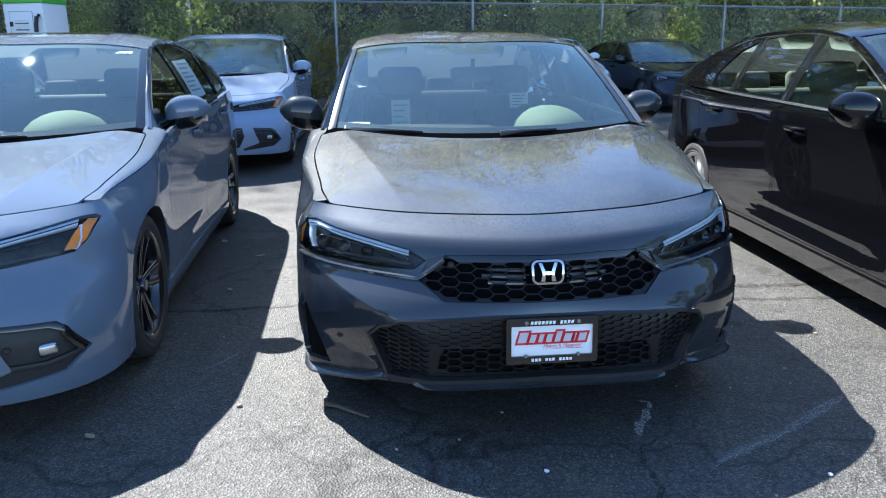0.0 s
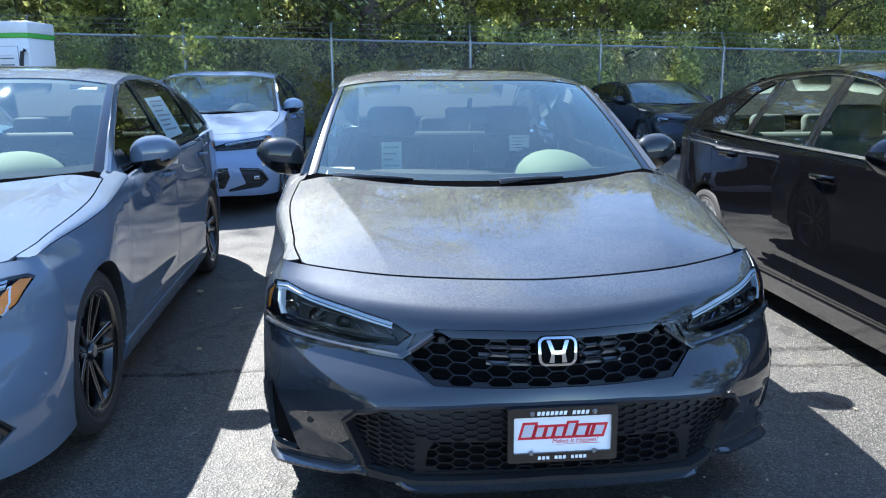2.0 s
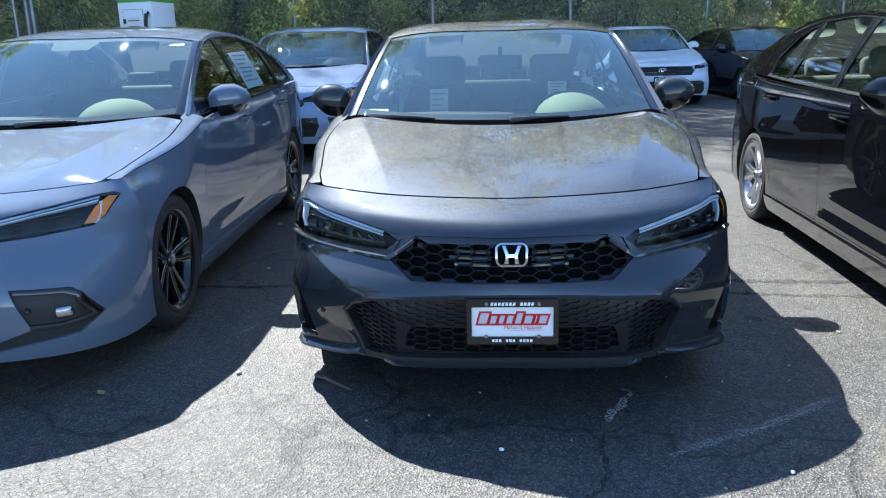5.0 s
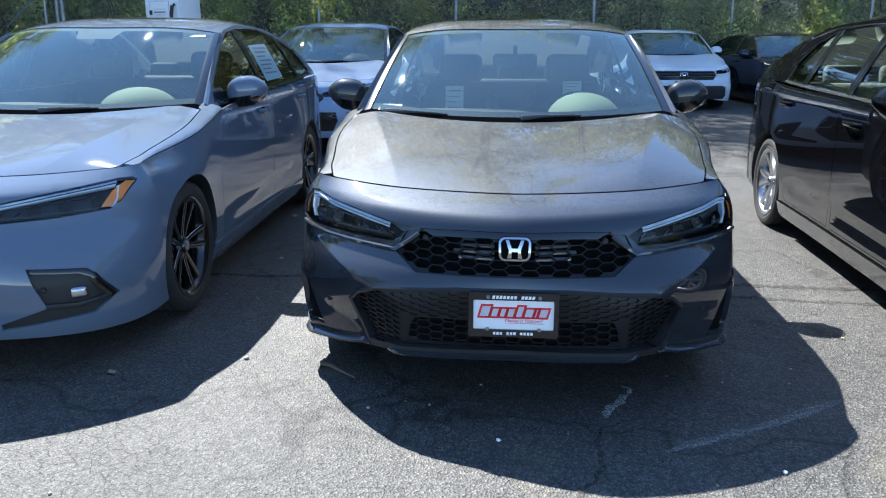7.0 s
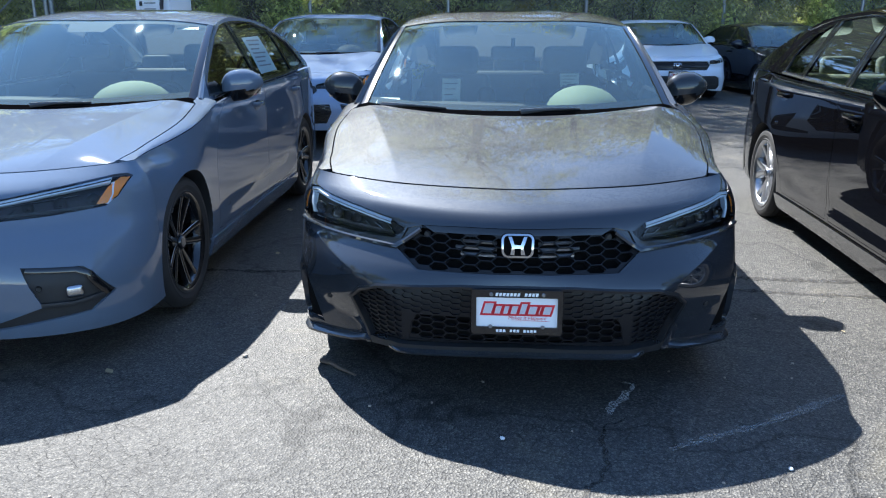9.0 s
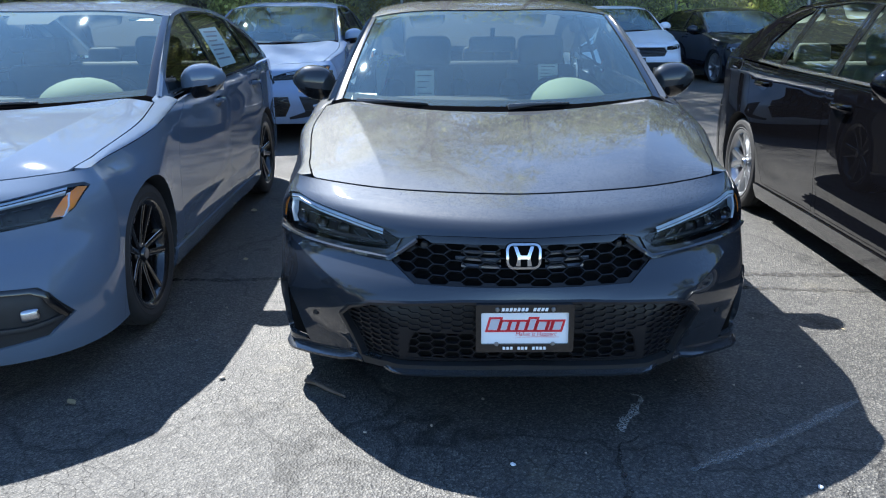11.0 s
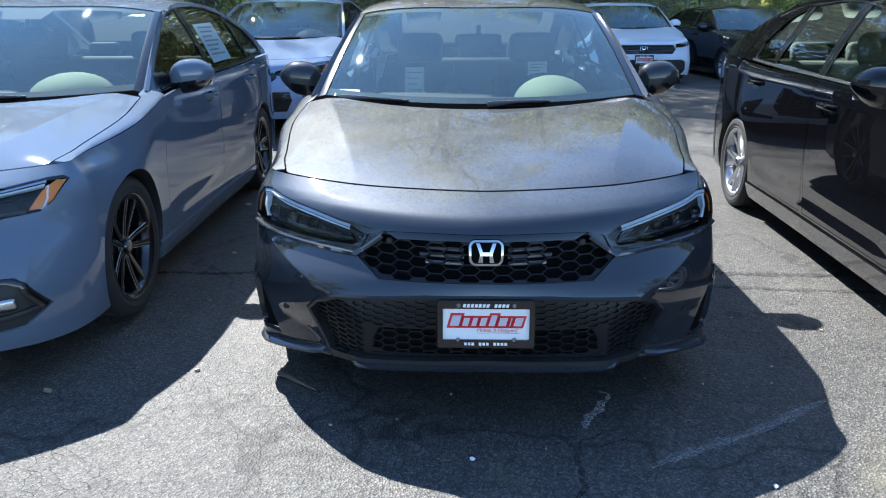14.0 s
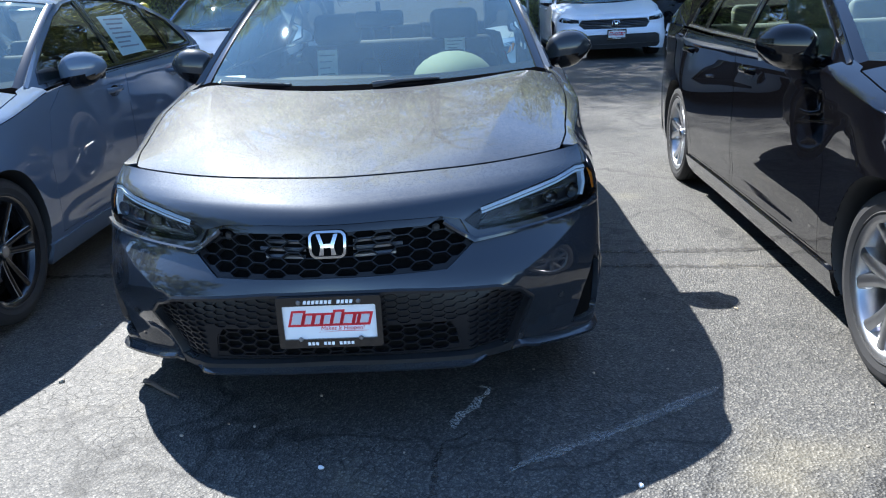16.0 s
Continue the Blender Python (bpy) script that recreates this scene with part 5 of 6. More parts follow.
# the two by the fence are lower, with a broad slatted grille over a black valence
GRILLE_WIDE = [(-0.58, 0.615), (-0.50, 0.535), (0.50, 0.535), (0.58, 0.615), (0.53, 0.690), (0, 0.700), (-0.53, 0.690)]
LAMP_WIDE = [(0.565, 0.640), (0.57, 0.700), (0.70, 0.716), (0.80, 0.739), (0.838, 0.731), (0.868, 0.69), (0.82, 0.655), (0.68, 0.640)]
VALENCE = [(-0.70, 0.19), (0.70, 0.19), (0.75, 0.25), (0.73, 0.40), (0.66, 0.435), (0, 0.44), (-0.66, 0.435), (-0.73, 0.40), (-0.75, 0.25)]
FRONT_WIDE = dict(low=LOW_EDGE, lamp=LAMP_WIDE, amber=None,
                  holes=[(LAMP_WIDE, True), (GRILLE_WIDE, False), (VALENCE, False)],
                  inserts=[("grille", GRILLE_WIDE, False, MATTE, -0.025, 0.02, "black slatted grille"), ("lower_valence", VALENCE, False, MATTE, -0.015, 0.03, "black lower valence")])
LOW = dict(sx=1.034, sy=1.063, sz=0.945)


def dress_wide(car, sh):
    for k in range(6):
        z = 0.552 + 0.024 * k
        half = 0.50 + 0.9 * min(z - 0.535, 0.078) - 0.6 * max(0, z - 0.615)
        part("grille_slat", strip(sh, [(-half + 0.015, z), (0, z), (half - 0.015, z)], 0.012, -0.012, 0.012), GLOSS, car)
    part("valence_bar", strip(sh, [(-0.70, 0.262), (0, 0.258), (0.70, 0.262)], 0.03, -0.004, 0.02), MATTE, car)
    p = Vector(sh.front(0, 0.62, 0.004))
    make_badge(car, pose(0, p.y, 0.62 * sh.s[2], -6), 1.1)
    p = Vector(sh.front(0, 0.44, 0.0))
    make_plate(car, pose(0, p.y - 0.012, 0.44 * sh.s[2]))


white = make_car(Shape(**LOW), PAINT_WHITE, FRONT_WIDE, "silver", True)
white.name = "saloon_car"
tagged(white, "white saloon with a black grille, parked across the lane", "car")
white.matrix_basis = pose(2.88, 11.0, 0.20)
navy = make_car(Shape(**LOW), PAINT_NAVY, FRONT_WIDE, "silver", True)
navy.name = "saloon_car"
tagged(navy, "dark navy saloon parked at a slant before the fence", "car")
navy.matrix_basis = pose(5.58, 11.2, 0.14, 0, 0, 6)
for c in (white, navy):
    dress_wide(c, Shape(**LOW))
grey = make_car(Shape(**BIG), PAINT_GREY, FRONT_BIG, "silver", True)
grey.name = "saloon_car"
tagged(grey, "dark grey saloon parked in the next bay", "car")
grey.matrix_basis = pose(5.30, 4.3, 0.04, 0, 0, -1.0)
for c in (black, grey):
    dress_big(c, Shape(**BIG))
# ---- ground ----
def ground_z(x, y):
    s = min(1, max(0, (y - 3.0) / 8))
    s = s * s * (3 - 2 * s)
    return s * (0.23 - 0.014 * (x - 1))


ASPHALT = material("weathered_asphalt", (0.16, 0.155, 0.15), 0.64, 0, 0, 0.38)
n, l, b = nodes_of(ASPHALT)
v = coords(ASPHALT)
vor = n.new("ShaderNodeTexVoronoi")
vor.inputs["Scale"].default_value = 120
l.new(v, vor.inputs["Vector"])
grit = ramp(ASPHALT, vor.outputs["Color"], [(0.1, (0.041, 0.040, 0.039)), (0.5, (0.078, 0.075, 0.068)), (0.9, (0.150, 0.142, 0.124))])
patch = ramp(ASPHALT, noise_tex(ASPHALT, v, 0.55, 7), [(0.28, 0.76), (0.5, 1.02), (0.75, 1.22)])
mottle = ramp(ASPHALT, noise_tex(ASPHALT, v, 9, 6, 0.7), [(0.3, 0.80), (0.7, 1.12)])
warp = n.new("ShaderNodeVectorMath")
warp.operation = "MULTIPLY_ADD"
wob = n.new("ShaderNodeTexNoise")
wob.inputs["Scale"].default_value = 5.0
l.new(v, wob.inputs["Vector"])
l.new(wob.outputs["Color"], warp.inputs[0])
warp.inputs[1].default_value = (0.16, 0.16, 0.0)
l.new(v, warp.inputs[2])
crack = n.new("ShaderNodeTexVoronoi")
crack.feature = "DISTANCE_TO_EDGE"
crack.inputs["Scale"].default_value = 19
l.new(warp.outputs[0], crack.inputs["Vector"])
fine = ramp(ASPHALT, crack.outputs["Distance"], [(0.0, 0.32), (0.014, 0.62), (0.036, 1.0)])
where = ramp(ASPHALT, noise_tex(ASPHALT, v, 1.6, 3), [(0.34, 0.15), (0.56, 0.95)])
fine = mix(ASPHALT, where, (1, 1, 1), fine)
ridge = n.new("ShaderNodeMath")
ridge.operation = "SUBTRACT"
l.new(noise_tex(ASPHALT, v, 0.38, 5, 0.55), ridge.inputs[0])
ridge.inputs[1].default_value = 0.5
away = n.new("ShaderNodeMath")
away.operation = "ABSOLUTE"
l.new(ridge.outputs[0], away.inputs[0])
seam = ramp(ASPHALT, away.outputs[0], [(0.0, 0.40), (0.0022, 0.60), (0.006, 1.0)])
gap = n.new("ShaderNodeTexVoronoi")
gap.feature = "DISTANCE_TO_EDGE"
gap.inputs["Scale"].default_value = 120
l.new(v, gap.inputs["Vector"])
pits = ramp(ASPHALT, gap.outputs["Distance"], [(0.0, 0.48), (0.10, 0.87), (0.22, 1.10)])
col = mix(ASPHALT, 1.0, mix(ASPHALT, 1.0, grit, patch, "MULTIPLY"), pits, "MULTIPLY")
for k in (mottle, fine, seam):
    col = mix(ASPHALT, 1.0, col, k, "MULTIPLY")
pollen = ramp(ASPHALT, noise_tex(ASPHALT, v, 1.1, 4), [(0.60, 0.0), (0.80, 0.35)])
col = mix(ASPHALT, pollen, col, (0.26, 0.22, 0.13))
l.new(col, b.inputs["Base Color"])
hgt = mix(ASPHALT, 0.35, vor.outputs["Distance"], fine)
bump(ASPHALT, hgt, 1.0, 0.0048)
xs = np.concatenate([np.linspace(-900, -30, 8), np.linspace(-25, 30, 56), np.linspace(35, 900, 8)])
ys = np.concatenate([np.linspace(-900, -12, 8), np.linspace(-10, 40, 51), np.linspace(45, 900, 8)])
ground = part("ground", loft([[(x, y, ground_z(min(30, max(-25, x)), y)) for x in xs] for y in ys]), ASPHALT)
tagged(ground, "weathered grey asphalt with cracks and stains", "ground", kind="structure")

# ---- fence ----
GALV = worn("galvanised_steel", (0.34, 0.36, 0.38), 0.45, 60, 0.15, 0.7)
FENCE_H = 2.18
fence_y = lambda x: 16.0 + 0.08 * x
fence_z = lambda x: ground_z(x, fence_y(x))


def make_fence(x0, count, step):
    fence = new("chain_link_fence")
    tagged(fence, "galvanised chain-link fence topped with barbed wire", "fence")
    x1 = x0 + count * step
    P = lambda x, z, d=0.0: (x, fence_y(x) + d, fence_z(x) + z)
    for k in range(count + 1):
        x = x0 + k * step
        post = part("post", tube([P(x, 0), P(x, FENCE_H + 0.06)], 0.036, 10), GALV, fence)
        part("wire_arm", tube([P(x, FENCE_H + 0.05), P(x, FENCE_H + 0.40, 0.22)], 0.014, 6), GALV, post)
        if k < count:
            part("top_rail", tube([P(x + 0.03, FENCE_H), P(x + step - 0.03, FENCE_H)], 0.024, 8), GALV, fence)
    for x in (-10.79, -10.66):
        part("end_post", tube([P(x, 0, 0.12), P(x, FENCE_H + 0.10, 0.12)], 0.05, 12), GALV, fence)
    part("brace", tube([P(-12.0, 1.31, 0.12), P(-10.83, 2.36, 0.12)], 0.022, 8), GALV, fence)
    for h, d in ((0.16, 0.07), (0.27, 0.14), (0.38, 0.21)):
        pts = [P(x, FENCE_H + h - 0.02 * math.sin((x - x0) / step * math.pi) ** 2, d) for x in np.linspace(x0, x1, count * 6)]
        strand = part("barbed_wire", tube(pts, 0.004, 4), GALV, fence)
        barbs = joined(*[tube([P(x - 0.02, FENCE_H + h - 0.03, d), P(x + 0.02, FENCE_H + h + 0.03, d)], 0.003, 3) for x in np.arange(x0, x1, 0.14)])
        tagged(part("barb", barbs, GALV, strand), kind="stuff")
    # woven mesh: two families of slanting wires
    vs, fs = [], []
    pitch, r = 0.085, 0.0028
    for x in np.arange(x0 - FENCE_H, x1 + FENCE_H, pitch):
        for sg in (-1, 1):
            za, zb = 0.05, FENCE_H - 0.01
            xa, xb = (x, x + (zb - za)) if sg > 0 else (x + (zb - za), x)
            for lo_, hi_ in ((x0, x1),):
                ta, tb = 0.0, 1.0
                dx = xb - xa
                t0, t1 = sorted(((lo_ - xa) / dx, (hi_ - xa) / dx))
                ta, tb = max(ta, t0), min(tb, t1)
                if tb <= ta:
                    continue
                a = P(xa + dx * ta, za + (zb - za) * ta, -0.005 * sg - 0.03)
                c = P(xa + dx * tb, za + (zb - za) * tb, -0.005 * sg - 0.03)
                g = tube([a, c], r, 3, False)
                k = len(vs)
                vs += g[0]
                fs += [tuple(i + k for i in f) for f in g[1]]
    tagged(part("wire_mesh", (vs, fs), GALV, fence), kind="stuff")
    return fence


make_fence(-23.8, 15, 3.2)

# ---- trees ----
BARK = worn("rough_bark", (0.10, 0.075, 0.055), 0.9, 14, 0.45, 0, 0.02)


def leaf_material(name, dark, light, glow):
    m = bpy.data.materials.new(name)
    m.use_nodes = True
    n, l = m.node_tree.nodes, m.node_tree.links
    n.clear()
    out, mx, df, tr, geo, rp = (n.new("ShaderNode" + k) for k in ("OutputMaterial", "MixShader", "BsdfPrincipled", "BsdfTranslucent", "NewGeometry", "ValToRGB"))
    rp.color_ramp.elements[0].color, rp.color_ramp.elements[1].color = (*dark, 1), (*light, 1)
    mid = rp.color_ramp.elements.new(0.45)
    mid.color = (*[a * 0.68 + b * 0.32 for a, b in zip(dark, light)], 1)
    tc, clump, cut, both = (n.new("ShaderNode" + k) for k in ("TexCoord", "TexNoise", "MapRange", "Math"))
    clump.inputs["Scale"].default_value, clump.inputs["Detail"].default_value = 0.9, 3.0
    l.new(tc.outputs["Object"], clump.inputs["Vector"])
    cut.inputs["From Min"].default_value, cut.inputs["From Max"].default_value, cut.inputs["To Min"].default_value = 0.40, 0.58, 0.35
    l.new(clump.outputs["Fac"], cut.inputs["Value"])
    both.operation = "MULTIPLY"
    l.new(cut.outputs[0], both.inputs[0])
    l.new(geo.outputs["Random Per Island"], both.inputs[1])
    l.new(both.outputs[0], rp.inputs[0])
    l.new(rp.outputs[0], df.inputs["Base Color"])
    df.inputs["Roughness"].default_value = 0.42
    df.inputs["Specular IOR Level"].default_value = 0.3
    # glow above 1 overdrives the translucent colour, imitating strong backlight
    gain = n.new("ShaderNodeMix")
    gain.data_type, gain.blend_type = "RGBA", "MULTIPLY"
    gain.inputs[0].default_value = 1.0
    gain.inputs[7].default_value = (*glow, 1)
    l.new(rp.outputs[0], gain.inputs[6])
    l.new(gain.outputs[2], tr.inputs[0])
    mx.inputs[0].default_value = 0.58
    l.new(df.outputs[0], mx.inputs[1])
    l.new(tr.outputs[0], mx.inputs[2])
    l.new(mx.outputs[0], out.inputs[0])
    return m


LEAF_OAK = leaf_material("oak_leaves", (0.048, 0.058, 0.029), (0.42, 0.44, 0.20), (1.7, 1.7, 1.3))
LEAF_PALE = leaf_material("maple_leaves", (0.062, 0.075, 0.032), (0.44, 0.46, 0.21), (1.6, 1.6, 1.2))
# shrub colours are raised beyond the crowns' to make up for missing light
LEAF_SHRUB = leaf_material("shrub_leaves", (0.100, 0.112, 0.056), (0.62, 0.64, 0.30), (2.2, 2.2, 1.5))
LEAF_BRIGHT = leaf_material("bright_shrub_leaves", (0.14, 0.16, 0.065), (0.66, 0.68, 0.32), (2.3, 2.3, 1.5))
LEAF_YELLOW = leaf_material("yellowing_leaves", (0.16, 0.15, 0.02), (0.42, 0.34, 0.04), (1.6, 1.5, 1.0))


def leaves(rng, blobs, size):
    """Folded leaf blades scattered in blobs of (centre, radii, count), denser towards each blob's skin."""
    cs = []
    for c, rad, k in blobs:
        d = rng.normal(size=(k, 3))
        d /= np.linalg.norm(d, axis=1)[:, None]
        cs.append(np.array(c) + d * np.array(rad) * (rng.random(k) ** 0.45)[:, None])
    c = np.concatenate(cs)
    k = len(c)
    u = rng.normal(size=(k, 3))
    u /= np.linalg.norm(u, axis=1)[:, None]
    w = np.cross(u, rng.normal(size=(k, 3)))
    w /= np.linalg.norm(w, axis=1)[:, None]
    n_ = np.cross(u, w)
    s = size * (0.6 + 0.8 * rng.random(k))[:, None]
    V = np.stack([c - u * s, c + w * s * 0.5 + n_ * s * 0.15, c + u * s, c - w * s * 0.5 + n_ * s * 0.15], axis=1).reshape(-1, 3)
    base = np.arange(k)[:, None] * 4
    F = np.concatenate([base + np.array([[0, 1, 2]]), base + np.array([[0, 2, 3]])])
    return V.tolist(), F.tolist()


def make_tree(seed, height, spread, low, leaf_mat, count, leaf=0.085):
    """A forest tree: tapered trunk, limbs, and a crown of leaf clumps round the limbs' ends."""
    rng = np.random.default_rng(seed)
    tree = new("tree")
    bend = rng.normal(size=2) * 0.25
    trunk_pts = [(bend[0] * (t ** 2) + 0.05 * math.sin(5 * t + seed), bend[1] * t ** 2, height * 0.92 * t) for t in np.linspace(0, 1, 12)]
    trunk = part("trunk", tube(trunk_pts, [0.20 * (1 - t) ** 0.8 + 0.02 + 0.10 * max(0, 0.1 - t) for t in np.linspace(0, 1, 12)], 10), BARK, tree)
    blobs = []
    limbs = int(13 + height)
    for k in range(limbs):
        t = low / height + (0.97 - low / height) * (k + rng.random()) / limbs
        i = min(10, int(t / 0.92 * 11))
        o = Vector(trunk_pts[min(11, i)])
        a = k * 2.4 + rng.random()
        reach = spread * (0.45 + 0.75 * rng.random()) * (1.15 - 0.75 * abs(t - 0.5))
        e = o + Vector((math.cos(a) * reach, math.sin(a) * reach, reach * (0.15 + 0.5 * rng.random())))
        mid = o.lerp(e, 0.5) + Vector((0, 0, 0.12 * reach))
        part("limb", tube([o, mid, e], [0.06, 0.04, 0.012], 5), BARK, trunk)
        per = count // limbs // 3
        for f in (0.5, 0.78, 1.0):
            c = o.lerp(e, f) + Vector(rng.normal(size=3) * 0.22)
            r = 0.50 + 0.60 * rng.random()
            blobs.append((tuple(c), (r * 1.25, r * 1.25, r * 0.7), per))
    part("crown", leaves(rng, blobs, leaf), leaf_mat, tree, smooth=False)
    return tree


kinds = [make_tree(11, 13.0, 2.7, 1.0, LEAF_OAK, 20000, 0.047), make_tree(23, 11.0, 2.6, 0.5, LEAF_PALE, 19000, 0.047), make_tree(37, 15.0, 2.9, 1.0, LEAF_OAK, 20000, 0.047), make_tree(51, 14.0, 3.4, 0.5, LEAF_OAK, 8500, 0.13)]
words = ["tall oak with dense dark green leaves behind the fence", "maple with pale green sunlit leaves behind the fence", "tall dark green tree behind the fence", "broad dark green tree at the edge of the woods"]
rng = np.random.default_rng(5)
spots = []
for row, (y, step, shift) in enumerate(((20.6, 3.6, 0.0), (23.5, 6.4, 1.6), (27.0, 5.6, 0.7))):
    for x in np.arange(-19 - row * 3, 25 + row * 3, step):
        spots.append((x + shift + rng.normal() * 0.5, y + 0.08 * x + rng.normal() * 0.6, 0.75 + 0.3 * rng.random() + 0.08 * row, row > 1))
# unseen woods added on both sides of the lot, for the paint's reflections
for a in list(np.arange(-32, 28, 7.0)) + list(np.arange(150, 216, 7.0)):
    r = 30 + rng.normal() * 2
    spots.append((2 + r * math.cos(radians(-a)), 2 + r * math.sin(radians(-a)), 0.9 + 0.3 * rng.random(), True))
spots.append((-0.6, 18.4, 1.3, False))
first = [True] * 4
for i, (x, y, s, plain) in enumerate(spots):
    k = 3 if plain else int(rng.integers(0, 3)) if i % 4 else 1
    s = min(1.3 * s, 16.5 / (13.0, 11.0, 15.0, 14.0)[k])
    m = pose(x, y, ground_z(min(30, max(-25, x)), y) - 0.05, 0, 0, rng.random() * 360)
    kinds[k].scale = (s, s, s)
    if first[k]:
        first[k] = False
        tagged(kinds[k], words[k], "tree", "woodland trees")
        kinds[k].matrix_basis = m @ Matrix.Diagonal((s, s, s, 1))
        continue
    copy_thing(kinds[k], m)

# extra tall trees, added to block the sun from the cars along the fence
for x, y, s in ((-11.4, 20.4, 1.20), (-7.6, 20.6, 1.22)):
    kinds[2].scale = (s, s, s)
    copy_thing(kinds[2], pose(x, y, ground_z(x, y) - 0.05, 0, 0, 50 * x))


def make_bush(seed, w, h, mat, count, size=0.044):
    rng = np.random.default_rng(seed)
    blobs = []
    for k in range(14):
        r = 0.22 + 0.25 * rng.random()
        blobs.append(((rng.normal() * w * 0.38, rng.normal() * 0.35, h * (0.12 + 0.80 * rng.random())), (r, r, r * 0.9), count // 14))
    bush = new("bush")
    part("foliage", leaves(rng, blobs, size), mat, bush, smooth=False)
    for k in range(6):
        a = rng.random() * 6.28
        part("stem", tube([(0, 0, 0), (math.cos(a) * w * 0.25, math.sin(a) * 0.3, h * 0.7)], [0.02, 0.006], 5), BARK, bush)
    return bush


bush_kinds = [make_bush(3, 2.2, 2.4, LEAF_BRIGHT, 3000), make_bush(4, 2.4, 1.8, LEAF_SHRUB, 3000), make_bush(6, 1.5, 2.2, LEAF_YELLOW, 1900)]
bush_words = ["pale green shrub growing behind the fence", "dark green shrub growing behind the fence", "yellowing shrub behind the fence"]
first = [True] * 3
places = [(x, 1.45, 1.2, 1.0) for x in np.arange(-20, 26, 0.85)] + [(x, 3.6, 1.2, 1.75) for x in np.arange(-19, 26, 2.0)] + [(x, 10.0, 1.5, 2.8) for x in np.arange(-22, 30, 2.6)]
for i, (x, near, deep, grow) in enumerate(places):
    k = int(rng.integers(0, 2))
    if i in (21, 22, 24, 37):
        k = 2
    xx = x + rng.normal() * 0.3
    m = pose(xx, fence_y(xx) + near + deep * rng.random(), fence_z(xx) - 0.05, 0, 0, 40 * rng.normal())
    s = grow * (0.8 + 0.7 * rng.random())
    bush_kinds[k].scale = (s, s, s)
    if first[k]:
        first[k] = False
        tagged(bush_kinds[k], bush_words[k], "shrub", "shrubs behind the fence")
        bush_kinds[k].matrix_basis = m @ Matrix.Diagonal((s, s, s, 1))
        continue
    copy_thing(bush_kinds[k], m)
orange = make_bush(9, 1.0, 1.25, LEAF_YELLOW, 2600, 0.05)
tagged(orange, "yellow and orange autumn shrub at the foot of the fence", "shrub", "shrubs behind the fence")
orange.matrix_basis = pose(-1.75, fence_y(-1.75) + 0.65, fence_z(-1.75))
# ---- marks and litter on the asphalt ----
TAR = worn("old_tar_seam", (0.035, 0.033, 0.031), 0.7, 25, 0.35)
CHALK = worn("pale_scuff", (0.30, 0.29, 0.27), 0.8, 60, 0.3)


def speckled(m, scale, lo, hi, most):
    """Lets the ground show through between the grains."""
    n, l, b = nodes_of(m)
    a = ramp(m, noise_tex(m, coords(m), scale, 5, 0.75), [(lo, 0.0), (hi, most)])
    l.new(a, b.inputs["Alpha"])


speckled(TAR, 45, 0.36, 0.60, 0.75)
speckled(CHALK, 110, 0.40, 0.60, 0.62)
GRIT = worn("pale_grit", (0.42, 0.41, 0.38), 0.8, 120, 0.3)
speckled(GRIT, 140, 0.42, 0.56, 0.9)
STONE = worn("pebble", (0.34, 0.29, 0.23), 0.8, 90, 0.3)
DRY = worn("dry_leaf", (0.33, 0.27, 0.15), 0.7, 50, 0.3)


def ribbon(points, width, seed, wander=0.3, lift=0.004):
    """A ragged flat strip lying on the ground through (x, y) points."""
    rng = np.random.default_rng(seed)
    pts = [Vector((x, y, 0)) for x, y in points]
    fine = []
    for a, b in zip(pts, pts[1:]):
        k = max(2, int((b - a).length / 0.025))
        fine += [a.lerp(b, i / k) for i in range(k)]
    fine.append(pts[-1])
    drift, rows = 0.0, []
    for i, p in enumerate(fine):
        d = (fine[min(i + 1, len(fine) - 1)] - fine[max(i - 1, 0)]).normalized()
        nrm = Vector((-d.y, d.x, 0))
        drift = 0.85 * drift + rng.normal() * width * wander
        w = width * (0.35 + 0.8 * rng.random()) * (0.3 + 0.7 * math.sin(math.pi * min(1, (i + 0.5) / len(fine) * 1.0)) ** 0.4) / 2
        c = p + nrm * drift
        rows.append([(c.x + nrm.x * w, c.y + nrm.y * w, lift), (c.x, c.y, lift + 0.0012), (c.x - nrm.x * w, c.y - nrm.y * w, lift)])
    return loft(rows)


def lay(name, geom, mat, label, category, kind="", group="", smooth=True):
    ob = part(name, geom, mat, None, smooth=smooth)
    tagged(ob, label, category, group, kind)
    return ob


lay("tar_seam", ribbon([(0.95, 1.70), (1.28, 1.68), (1.56, 1.67), (2.05, 1.65), (2.6, 1.62)], 0.07, 1, 0.06), TAR, "dark tar seam across the asphalt", "seam", "structure")
lay("tar_seam", ribbon([(0.95, 1.47), (1.22, 1.45), (1.59, 1.42), (1.94, 1.39), (2.6, 1.33)], 0.06, 2, 0.06), TAR, "dark tar seam across the asphalt", "seam", "structure")
lay("tar_seam", ribbon([(-2.4, 1.60), (-1.9, 1.62), (-1.4, 1.60), (-1.0, 1.63)], 0.06, 9, 0.06), TAR, "dark tar seam across the asphalt", "seam", "structure")
lay("crack", ribbon([(0.38, 0.0), (0.33, -0.06), (0.29, -0.29), (0.23, -0.49), (0.20, -0.9)], 0.022, 3, 0.4), TAR, "winding crack in the asphalt", "crack", "structure")
lay("scuff_mark", ribbon([(0.44, 0.29), (0.47, 0.24), (0.46, 0.19), (0.43, 0.14), (0.42, 0.09), (0.38, 0.0)], 0.040, 4, 0.3), GRIT, "pale squiggle of grit along a crack", "mark", "structure")
